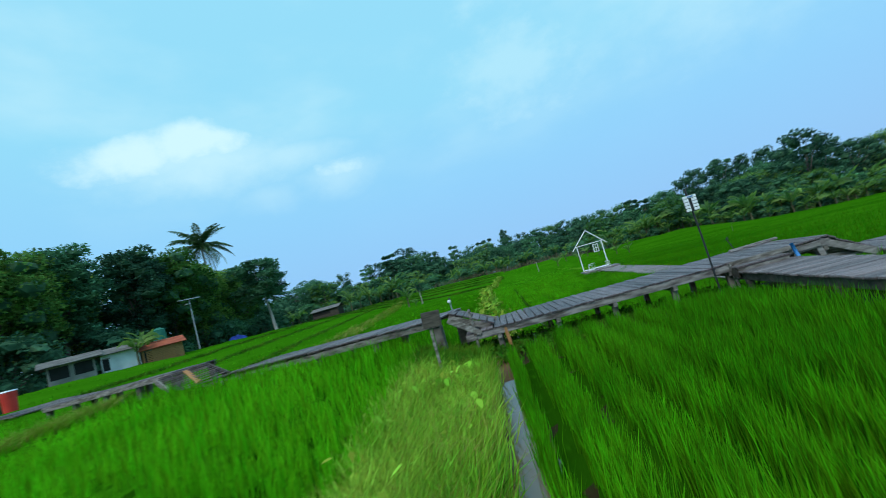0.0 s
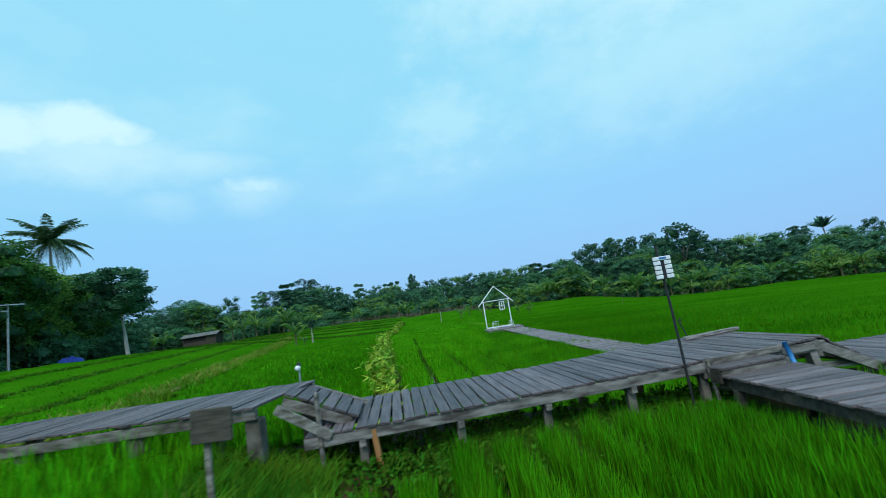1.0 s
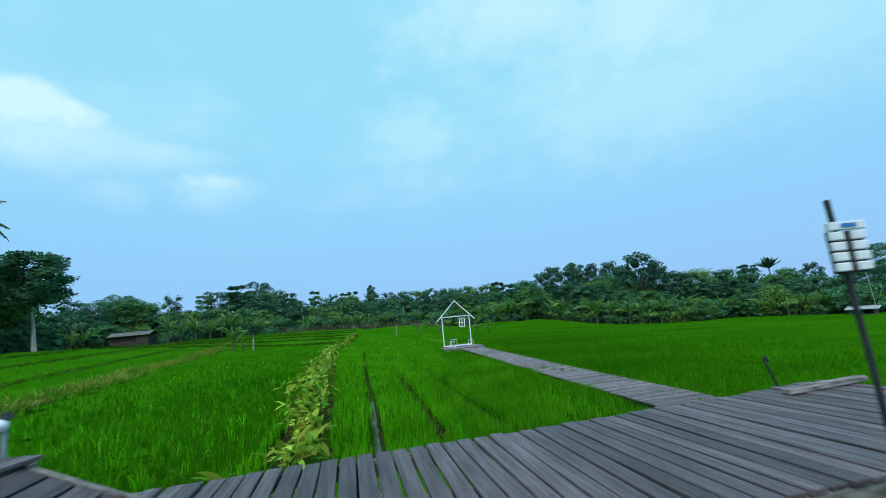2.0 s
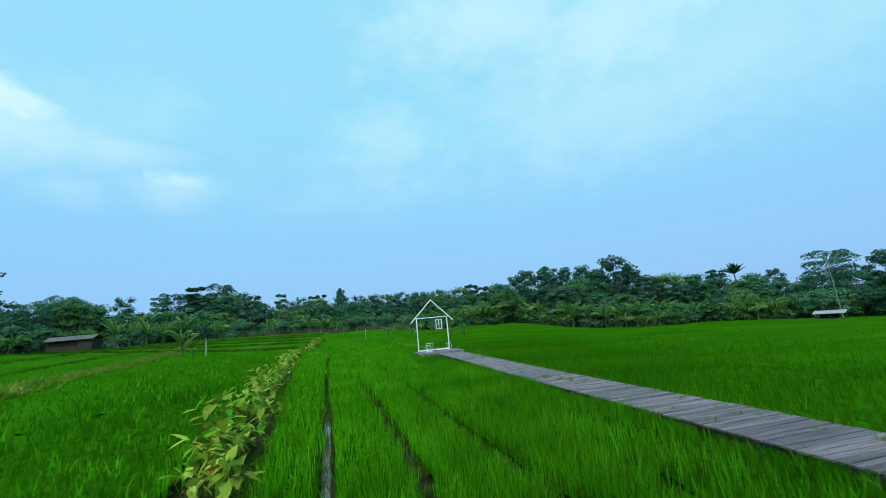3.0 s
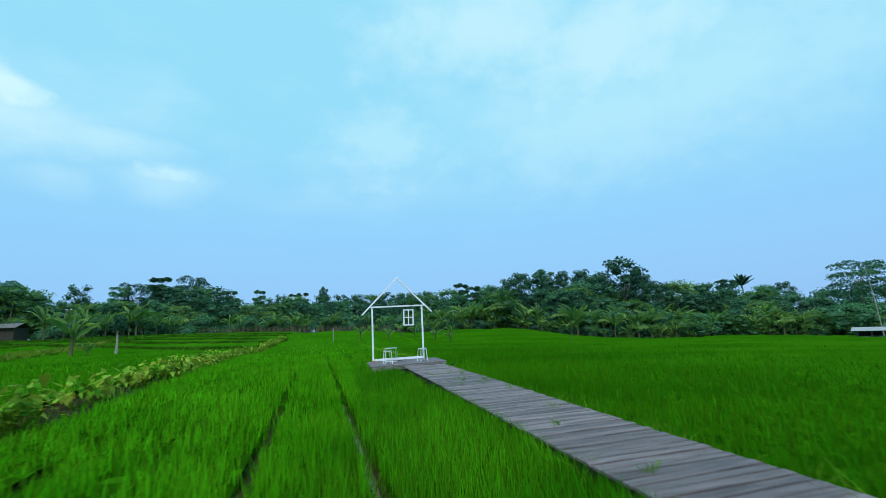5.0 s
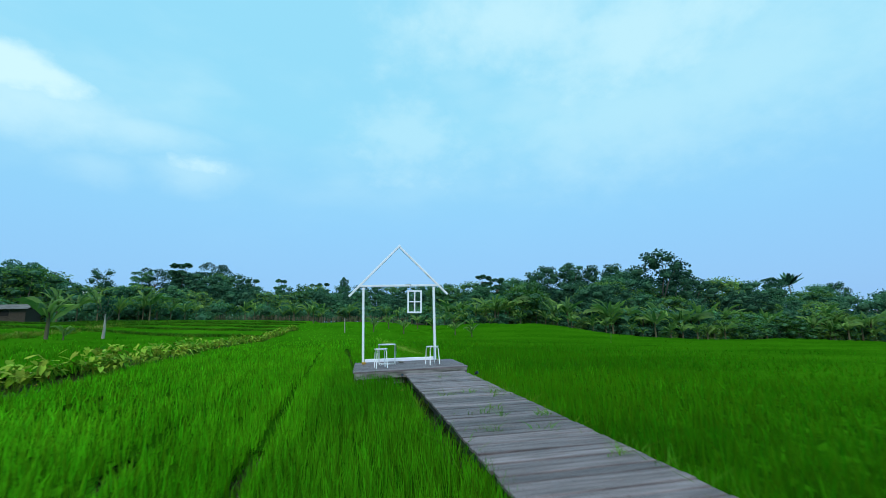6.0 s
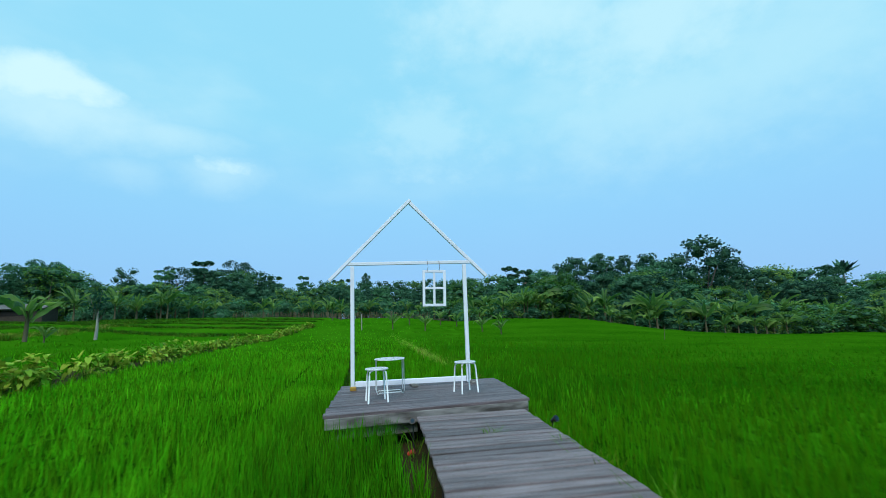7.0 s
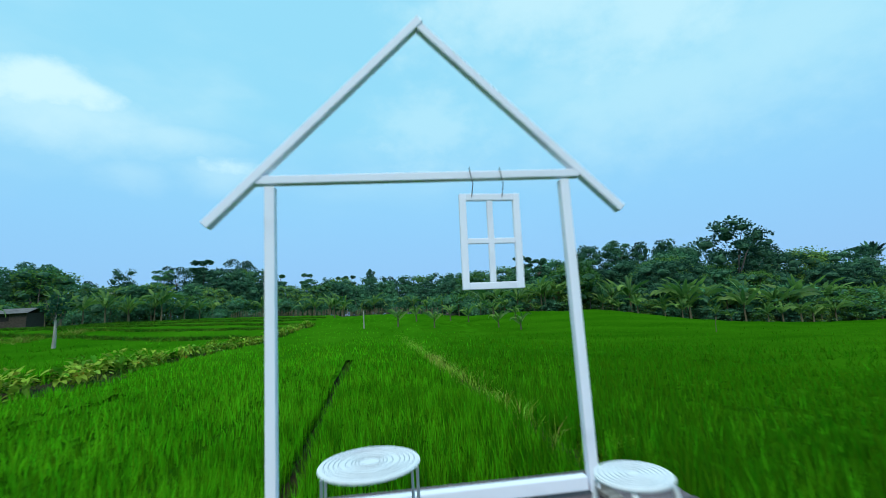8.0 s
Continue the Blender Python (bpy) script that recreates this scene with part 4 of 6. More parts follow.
def canopy():
    """The closed mass of leaves below the blade tips, its near faces darkened as shade."""
    def sheet(xs, ys, near, far_d, gap):
        gx, gy = np.meshgrid(xs, ys)
        wx = gx + row_shift(gy)
        x, y = wx.ravel(), gy.ravel()
        d = off_track(np.c_[x, y])
        ok = ((d >= near) & (d < far_d) & keep_rice(x, y, np.where(y > -6, min(gap, 0.02), gap), -1.0)).reshape(gx.shape)
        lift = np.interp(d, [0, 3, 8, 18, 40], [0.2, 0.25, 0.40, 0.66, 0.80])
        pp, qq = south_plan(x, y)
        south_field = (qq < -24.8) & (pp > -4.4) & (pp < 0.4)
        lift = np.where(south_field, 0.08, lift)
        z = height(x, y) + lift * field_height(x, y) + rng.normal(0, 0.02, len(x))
        nx = len(xs)
        i, j = np.meshgrid(np.arange(nx - 1), np.arange(len(ys) - 1))
        full = ok[:-1, :-1] & ok[1:, :-1] & ok[:-1, 1:] & ok[1:, 1:]
        a = (j * nx + i)[full]
        v = np.c_[x, y, z]
        f = np.c_[a, a + 1, a + nx + 1, a + nx]
        used = np.unique(f)
        remap = np.zeros(len(v), int)
        remap[used] = np.arange(len(used))
        f, v = remap[f], v[used]
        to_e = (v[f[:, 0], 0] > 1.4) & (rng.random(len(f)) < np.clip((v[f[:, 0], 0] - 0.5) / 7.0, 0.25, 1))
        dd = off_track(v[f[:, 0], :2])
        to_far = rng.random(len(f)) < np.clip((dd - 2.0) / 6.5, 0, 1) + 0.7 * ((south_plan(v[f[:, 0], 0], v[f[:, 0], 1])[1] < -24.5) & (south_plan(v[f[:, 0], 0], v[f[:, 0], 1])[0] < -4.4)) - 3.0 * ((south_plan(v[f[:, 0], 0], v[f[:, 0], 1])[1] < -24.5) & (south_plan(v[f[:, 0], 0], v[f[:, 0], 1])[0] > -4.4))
        for east, far_off, mat in ((False, False, CANOPY_SHADE), (True, False, CANOPY_E), (False, True, CANOPY), (True, True, CANOPY_F)):
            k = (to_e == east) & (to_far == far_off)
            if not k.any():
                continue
            mesh_np("rice_mass", v, f[k], mat, kind="stuff", label="dense green mass of rice leaves, darkened near by as shade between tufts", category="rice")
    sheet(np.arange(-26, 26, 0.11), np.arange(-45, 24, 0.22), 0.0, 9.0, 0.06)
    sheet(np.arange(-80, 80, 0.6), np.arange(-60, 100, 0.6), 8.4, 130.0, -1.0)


canopy()


# ---- weeds, bund plants ----
def scatter(name, x, y, lift, mat, h, w, per, spread, lean, label, droop=0.4):
    x, y = np.asarray(x), np.asarray(y)
    v, f = blades(x, y, height(x, y) + lift, np.full(len(x), h), w, per, spread, lean, droop)
    return mesh_np(name, v, f, mat, kind="stuff", label=label, category="grass")


def leaf_plants(name, x, y, z, mat, size, per, h, label, kind="stuff", parent=None):
    """Short-stemmed plants with broad pointed leaves: each leaf a folded six-sided blade."""
    n = len(x) * per
    bx, by, bz = (np.repeat(np.asarray(a, float), per) for a in (x, y, z))
    a = rng.uniform(0, 2 * np.pi, n)
    tilt = rng.uniform(0.0, 1.45, n)
    s = size * rng.uniform(0.6, 1.3, n)
    r = rng.uniform(0.02, 0.9, n) * size * 1.6
    cx, cy, cz = bx + np.cos(a) * r, by + np.sin(a) * r, bz + h * rng.uniform(0.25, 1.1, n)
    ux, uy, uz = np.cos(a) * np.cos(tilt), np.sin(a) * np.cos(tilt), -np.sin(tilt)
    sx, sy = -np.sin(a), np.cos(a)
    rows = []
    for along, side, up in ((0, 0, 0), (0.3, 0.33, 0.07), (0.3, -0.33, 0.07), (0.7, 0.22, 0.05), (0.7, -0.22, 0.05), (1.0, 0, -0.06), (0.5, 0, -0.02)):
        rows.append(np.c_[cx + s * (along * ux + side * sx), cy + s * (along * uy + side * sy), cz + s * (along * uz + up)])
    v = np.stack(rows, 1).reshape(-1, 3)
    k = np.arange(n)[:, None] * 7
    f = np.concatenate([k + t for t in ([0, 1, 6], [1, 3, 6], [3, 5, 6], [5, 4, 6], [4, 2, 6], [2, 0, 6])], 1).reshape(-1, 3)
    return mesh_np(name, v, f, mat, kind=kind, label=label, category="plant", parent=parent)


def stalk_plants(name, x, y, z, mat, size, per, h, label):
    """Long-stalked plants: each stalk leans out and carries one hanging heart-shaped leaf, folded along its rib."""
    n = len(x) * per
    bx, by, bz, hh = (np.repeat(np.asarray(a, float), per) for a in (x, y, z, h))
    a = rng.uniform(0, 2 * np.pi, n)
    reach = rng.uniform(0.05, 0.55, n) * hh
    top = hh * rng.uniform(0.45, 1.1, n)
    s = size * rng.uniform(0.55, 1.25, n) * (0.7 + 0.5 * hh)
    ca, sa = np.cos(a), np.sin(a)
    tx, ty, tz = bx + ca * reach, by + sa * reach, bz + top
    tilt = rng.uniform(-0.9, 1.25, n)
    ux, uy, uz = ca * np.cos(tilt), sa * np.cos(tilt), -np.sin(tilt)
    px, py = -sa, ca
    nx, ny, nz = ca * np.sin(tilt), sa * np.sin(tilt), np.cos(tilt)
    rows = [np.c_[bx - px * 0.008, by - py * 0.008, bz], np.c_[bx + px * 0.008, by + py * 0.008, bz], np.c_[tx, ty, tz]]
    for along, side, up in ((-0.22, 0.2, 0.02), (-0.22, -0.2, 0.02), (0.15, 0.36, 0.06), (0.15, -0.36, 0.06), (0.6, 0.22, 0.03), (0.6, -0.22, 0.03), (1.0, 0, -0.1), (0.45, 0, -0.03)):
        rows.append(np.c_[tx + s * (along * ux + side * px + up * nx), ty + s * (along * uy + side * py + up * ny), tz + s * (along * uz + up * nz)])
    v = np.stack(rows, 1).reshape(-1, 3)
    k = np.arange(n)[:, None] * 11
    tris = ([0, 1, 2], [2, 3, 5], [2, 5, 10], [5, 7, 10], [7, 9, 10], [9, 8, 10], [8, 6, 10], [6, 2, 10], [6, 4, 2])
    f = np.concatenate([k + t for t in tris], 1).reshape(-1, 3)
    return mesh_np(name, v, f, mat, kind="stuff", label=label, category="plant")


def bund_of_plants():
    ys = np.arange(-24.2, 50, 0.2)
    ys = ys + rng.normal(0, 0.12, len(ys))
    thick = 0.55 + 0.45 * np.sin(ys * 1.7 + 1.3 * np.sin(ys * 0.6))
    ys = ys[rng.random(len(ys)) < 0.35 + 0.65 * thick]
    x = plant_row_x(ys) + rng.normal(0.0, 0.19, len(ys))
    h = rng.uniform(0.40, 0.78, len(ys)) * np.interp(ys, [-24, 0, 20], [1.05, 1.0, 0.85])
    for take, mat in ((rng.random(len(ys)) < 0.75, TARO), (rng.random(len(ys)) < 0.35, WEED_M)):
        stalk_plants("bund_plants", x[take], ys[take], height(x[take], ys[take]) - 0.02, mat, 0.20, 14, h[take], "row of long-stalked broad-leaved plants on a bund")
    pick = rng.random(len(ys)) < 0.2
    leaf_plants("withered_leaves", x[pick], ys[pick], height(x, ys)[pick], YELLOW, 0.13, 3, 0.38, "few withered orange leaves among the bund plants")
    y2 = np.repeat(ys, 5) + rng.normal(0, 0.1, len(ys) * 5)
    x2 = plant_row_x(y2) + rng.normal(0.25, 0.3, len(y2))
    scatter("bund_grass", x2, y2, 0, WEED_D, 0.22, 0.013, 7, 0.06, 0.6, "short weeds on a bund")
    x3, y3 = x2[::2] + 0.15, y2[::2]
    y4 = rng.uniform(-24, 33, 2600)
    x4 = plant_row_x(y4) + rng.normal(0.40, 0.16, 2600)
    scatter("bund_grass", x4, y4, 0, WEED_M, 0.15, 0.012, 6, 0.06, 0.8, "short trodden grass beside the bund plants")
    leaf_plants("bund_weeds", x3, y3, height(x3, y3), WEED_M, 0.06, 9, 0.14, "low creeping weeds on a bund")


bund_of_plants()


def other_weeds():
    # grassy bank beside the southern canal
    n = 9000
    q = rng.uniform(-38, -25.7, n)
    p0, p1 = bank_x(q) + rng.normal(0, 0.12, n), canal_x(q) - 0.2
    p = p0 + rng.random(n) * (p1 - p0)
    x, y = from_plan(p, q)
    near = q > -27.4 + rng.normal(0, 0.3, n)
    scatter("bank_grass", x[near], y[near], 0, WEED_M, 0.28, 0.010, 5, 0.05, 0.4, "green grass on the canal bank by the boardwalk")
    x, y = x[~near], y[~near]
    scatter("bank_grass", x, y, 0, WEED, 0.32, 0.010, 6, 0.05, 0.35, "tall pale green grass on the canal bank")
    scatter("bank_grass", x[::3], y[::3], 0, WEED_M, 0.30, 0.010, 5, 0.05, 0.5, "rough green grass on the canal bank")
    scatter("bank_grass", x[::6], y[::6], 0, DRYGRASS, 0.36, 0.007, 5, 0.05, 0.4, "dry yellowish grass on the canal bank")
    leaf_plants("bank_weeds", x[::150], y[::150], height(x[::150], y[::150]), WEED, 0.085, 8, 0.34, "broad-leaved weeds on the canal bank")
    # overgrown bund across the field south of the boardwalk
    q = rng.uniform(-32, -25.7, 800)
    x, y = from_plan(-14.2 - 0.5 * (q + 26) + rng.normal(0, 0.11, 800), q)
    scatter("bund_grass", x, y, 0.02, WEED_M, 0.34, 0.012, 5, 0.04, 0.6, "rough grass on a narrow bund")
    scatter("bund_grass", x[::3], y[::3], 0.05, DRYGRASS, 0.34, 0.012, 4, 0.05, 0.9, "dry grass on a narrow bund")
    # creeping weeds below and before the boardwalk
    n = 1000
    p = rng.uniform(-6.0, 0.4, n)
    x, y = from_plan(p, -26.7 + 0.15 * (p + 5) + rng.random(n) ** 0.8 * 2.2)
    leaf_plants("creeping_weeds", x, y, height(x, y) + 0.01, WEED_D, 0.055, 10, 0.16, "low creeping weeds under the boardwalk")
    p2 = rng.uniform(-3.6, 0.3, 2600)
    x2, y2 = from_plan(p2, 0.15 * (p2 + 5) + rng.uniform(-26.6, -25.2, 2600))
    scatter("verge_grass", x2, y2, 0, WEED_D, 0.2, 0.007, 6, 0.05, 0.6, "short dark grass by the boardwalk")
    n = 420
    x, y = from_plan(rng.uniform(-0.4, -0.06, n), rng.uniform(-26.6, -25.1, n))
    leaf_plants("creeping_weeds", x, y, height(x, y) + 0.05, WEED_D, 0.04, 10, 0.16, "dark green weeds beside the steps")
    # western bunds
    for off, half, hh in ((0, 0.75, 0.5), (-4.5, 0.25, 0.34), (-9.0, 0.3, 0.38), (-14.0, 0.3, 0.4)):
        n = int(3000 * half)
        y = rng.uniform(-23, 42, n)
        x = west_bund_x(y) + off + rng.normal(0, half * 0.55, n)
        scatter("bund_grass", x, y, 0.0 if off > -1 else 0.12, WEED_D if off else WEED_M, hh, 0.05, 6, 0.1, 0.5, "rough grass on a paddy bund")
        scatter("bund_grass", x[::3 if off else 8], y[::3 if off else 8], 0.1, WEED_M if off else DRYGRASS, hh * 1.1, 0.035, 5, 0.1, 0.4, "rough grass on a paddy bund")
    # bunds across the terraces to the north-west
    for y0, tilt, n in ((30.0, 0.10, 1300), (39.0, 0.06, 1500), (47.0, 0.10, 1500), (56.0, 0.08, 1500), (64.0, 0.05, 1300)):
        x = rng.uniform(-46, -11.0, n)
        y = y0 - tilt * (x + 11) + 0.5 * np.sin(x * 0.4 + y0) + rng.normal(0, 0.22, n)
        scatter("bund_grass", x, y, 0.1, WEED_D, 0.50, 0.06, 5, 0.12, 0.45, "dark rough grass on a terrace bund")
        scatter("bund_grass", x[::4], y[::4] - 0.3, 0.1, WEED_M, 0.44, 0.05, 4, 0.12, 0.5, "rough grass on a terrace bund")
    # verge of the narrow walkway
    y = rng.uniform(-23, -2, 420)
    x = lane_x(y) + np.where(rng.random(420) < 0.8, 0.66, -0.70) + rng.normal(0, 0.04, 420)
    scatter("verge_grass", x, y, 0.1, WEED_M, 0.34, 0.010, 3, 0.03, 0.45, "stray grass blades along the walkway")


other_weeds()


def plank_weeds():
    """Small tufts sprouting between the walkway's planks."""
    r = np.random.default_rng(77)
    y = np.r_[r.uniform(-21, -2.2, 34), -4.6, -4.9, -6.2]
    x = lane_x(y) + np.r_[r.uniform(-0.4, 0.55, 34), 0.35, 0.42, 0.5]
    x, y = np.repeat(x, 4) + r.normal(0, 0.05, 4 * len(x)), np.repeat(y, 4) + r.normal(0, 0.02, 4 * len(y))
    v, f = blades(x, y, np.full(len(x), -0.12), np.full(len(x), 0.13), 0.008, 4, 0.02, 0.8)
    mesh_np("plank_weeds", v, f, WEED_M, kind="stuff", label="small weeds sprouting between the walkway planks", category="grass")


plank_weeds()


def canal_bed():
    """Bare brown mud along the canal where it comes out below the boardwalk."""
    vs = np.arange(-40, -25.4, 0.3)
    ds = np.linspace(-0.42, 0.30, 7)
    v = []
    for q in vs:
        cx, cy = from_plan(canal_x(q), q)
        for d in ds:
            x, y = from_plan(canal_x(q) + d + 0.04 * math.sin(q * 2.3 + d * 4), q)
            v.append((x, y, hz(cx, cy) + 0.010 + 0.04 * (d / 0.4) ** 2 + 0.006 * math.sin(q * 5 + d * 9) + (0.016 if q > -27.2 else -0.004)))
    v = np.array(v)
    i, j = np.meshgrid(np.arange(6), np.arange(len(vs) - 1))
    a = (j * 7 + i).ravel()
    mesh_np("canal_mud", v, np.c_[a, a + 1, a + 8, a + 7], MUD, kind="structure", label="bare wet brown mud along a canal", category="mud")


canal_bed()


def furrow_weeds():
    """Thin low weeds along the planting gaps."""
    for g, y0, y1 in ((-5.0, -23.5, 22), (-3.82, -23.5, 22), (-2.60, -23.5, 22), (-1.34, -23.5, 22), (-0.15, 0.6, 22)):
        n = int((y1 - y0) * 14)
        y = rng.uniform(y0, y1, n)
        x = g + row_shift(y) + rng.normal(0, 0.06, n)
        keep = ~((np.abs(x - lane_x(y)) < 0.62) & (y < -1.4)) & ~((x > -1.15) & (x < 1.48) & (y > -1.9) & (y < 0.5))
        scatter("furrow_weeds", x[keep], y[keep], 0, WEED_D, 0.15, 0.010, 5, 0.03, 0.5, "low weeds in a planting gap")
    y = 0.8 + 34 * rng.random(460) ** 0.8
    x = 2.5 + row_shift(y) + rng.normal(0, 0.10, 460) * (1 + 0.5 * np.sin(y * 1.3))
    keep = ~((x > -1.15) & (x < 1.48) & (y < 0.5))
    scatter("furrow_weeds", x[keep], y[keep], 0, WEED, 0.34, 0.009, 5, 0.05, 0.55, "pale green weeds in a planting gap")
    scatter("furrow_weeds", x[keep][::3], y[keep][::3], 0, DRYGRASS, 0.33, 0.010, 5, 0.05, 0.7, "dry weeds in a planting gap")


furrow_weeds()


def straw_heaps():
    """Small heaps of pulled dry grass left on the western bund."""
    for y0, wide in ((-17.5, 0.5), (-13.2, 0.6), (-6.0, 0.7), (3.0, 0.6), (9.0, 0.5)):
        n = 160
        y = y0 + rng.normal(0, wide * 0.6, n)
        x = west_bund_x(y) + rng.normal(0, 0.22, n)
        scatter("straw_heap", x, y, 0.15, STRAW, 0.22, 0.02, 5, 0.05, 1.3, "heap of dry pale straw on a bund")


STRAW = material("dry_straw", (0.30, 0.26, 0.09), (0.48, 0.42, 0.18), 0.85, 3.0, bump=0, per_island=0.35, translucent=0.2, spec=0.03)
straw_heaps()


def lane_verge_rice():
    """Rice blades crowding the walkway's western edge."""
    y = rng.uniform(-23.5, -7.5, 900)
    x = lane_x(y) - rng.uniform(0.63, 0.8, 900)
    v, f = blades(x, y, height(x, y) - 0.02, field_height(x, y) * 1.05, 0.010, 9, 0.03, 0.12)
    mesh_np("rice", v, f, RICE_R, kind="stuff", label="rice crowding the walkway's edge", category="rice")


lane_verge_rice()


# ---- trees ----
def crown(bm_name, blobs, leaf, count, mat, parent, flat=0.75, core=True, seed=1, fine=2):
    """A crown: many folded leaves round the given blobs (x, y, z, r), over an added inner mass coloured as shade."""
    r = np.random.default_rng(seed)
    B = np.array(blobs, float)
    share = B[:, 3] ** 2
    k = r.choice(len(B), count, p=share / share.sum())
    d = r.normal(size=(count, 3))
    d /= np.linalg.norm(d, axis=1)[:, None]
    d[:, 2] = np.abs(d[:, 2]) * np.where(r.random(count) < 0.78, 1, -1)
    rad = B[k, 3] * (0.72 + 0.38 * r.random(count) ** 0.7)
    lump = 1 + 0.22 * np.sin(d[:, 0] * 5 + k) * np.sin(d[:, 1] * 6 + 2 * k)
    c = B[k, :3] + d * (rad * lump)[:, None] * [1, 1, flat]
    s = leaf * r.uniform(0.6, 1.4, count)
    u = d + r.normal(size=(count, 3)) * 0.7
    u[:, 2] -= 0.3
    u /= np.linalg.norm(u, axis=1)[:, None]
    w = np.cross(u, d + r.normal(size=(count, 3)) * 0.5)
    w /= np.linalg.norm(w, axis=1)[:, None] + 1e-9
    nrm = np.cross(u, w)
    pts = [c - u * s[:, None] * 0.5, c + w * s[:, None] * 0.32 + nrm * s[:, None] * 0.1, c + u * s[:, None] * 0.55, c - w * s[:, None] * 0.32 + nrm * s[:, None] * 0.1]
    v = np.stack(pts, 1).reshape(-1, 3)
    i = np.arange(count)[:, None] * 4
    f = np.concatenate([i + [0, 1, 2], i + [0, 2, 3]], 1).reshape(-1, 3)
    mesh_np("crown", v, f, mat, parent)
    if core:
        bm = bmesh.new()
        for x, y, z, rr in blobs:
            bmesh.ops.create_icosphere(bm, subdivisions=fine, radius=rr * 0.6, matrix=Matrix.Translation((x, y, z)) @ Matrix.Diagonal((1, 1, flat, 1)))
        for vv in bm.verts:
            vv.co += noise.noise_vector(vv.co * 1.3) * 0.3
        part("crown_shade_core", bm, CORE, parent, kind="stuff")


def limbs(parent, trunk, ends, r0, mat=BARK):
    bm = bmesh.new()
    n = len(trunk)
    tube(bm, trunk, [r0 * (1 - 0.55 * i / (n - 1)) for i in range(n)], 9)
    part("trunk", bm, mat, parent, smooth=True)
    top = Vector(trunk[-1])
    for e in ends:
        bm = bmesh.new()
        e = Vector(e)
        mid = top.lerp(e, 0.5) + Vector((0, 0, 0.12 * (e - top).length))
        tube(bm, [top - Vector((0, 0, 0.15)), mid, e], [r0 * 0.4, r0 * 0.25, r0 * 0.08], 6)
        part("limb", bm, mat, parent, smooth=True)


def broadleaf(name, label, h, spread, mat, seed, trunk_frac=0.3, blobs_n=24, leaf=0.24, count=3400, flat=0.8, bark=BARK, girth=0.018):
    """A tree of height h about its foot, built once and copied."""
    r = random.Random(seed)
    tr = thing(name, pose(0, 0, 0), label, "tree", "trees round the fields")
    bend = Vector((r.uniform(-0.3, 0.3), r.uniform(-0.3, 0.3), 0))
    fork = h * trunk_frac
    blobs = []
    for i in range(blobs_n):
        a = i * 2.4 + r.uniform(-0.4, 0.4)
        f = (i + 0.5) / blobs_n
        ring = spread * math.sqrt(1 - (2 * f - 1) ** 2 * 0.8) * r.uniform(0.3, 0.8)
        rr = spread * r.uniform(0.22, 0.40)
        z = fork * 0.95 + (h - fork) * f
        z = min(z, h - rr * flat)
        blobs.append((math.cos(a) * ring + bend.x, math.sin(a) * ring + bend.y, z, rr))
    limbs(tr, [(0, 0, -0.3), tuple(bend * 0.4 + Vector((0, 0, fork * 0.5))), tuple(bend + Vector((0, 0, fork)))],
          [b[:3] for b in blobs[::3]], h * girth + 0.05, bark)
    crown(name, blobs, leaf, count, mat, tr, flat, True, seed, 1)
    return tr


def parasol(name, label, h, spread, mat, seed, tiers=3, flat=0.5, fork=0.68):
    """A tall bare trunk with flat, layered crowns."""
    r = random.Random(seed)
    tr = thing(name, pose(0, 0, 0), label, "tree", "trees round the fields")
    blobs = []
    for t in range(tiers):
        z = h * (0.97 - 0.13 * t)
        for i in range(4 + t):
            a = i * 2 * math.pi / (4 + t) + t + r.uniform(-0.3, 0.3)
            q = spread * r.uniform(0.35, 0.75)
            blobs.append((math.cos(a) * q, math.sin(a) * q, z - 0.05 * q - h * r.uniform(0.0, 0.07), spread * r.uniform(0.18, 0.36)))
    limbs(tr, [(0, 0, -0.3), (0.1, 0, h * 0.4), (0, 0.1, h * fork)], [(b[0], b[1], b[2] - 0.1) for b in blobs], h * 0.006 + 0.03, BARK)
    crown(name, blobs, 0.25, 1300 * tiers + 600, mat, tr, flat, False, seed)
    return tr


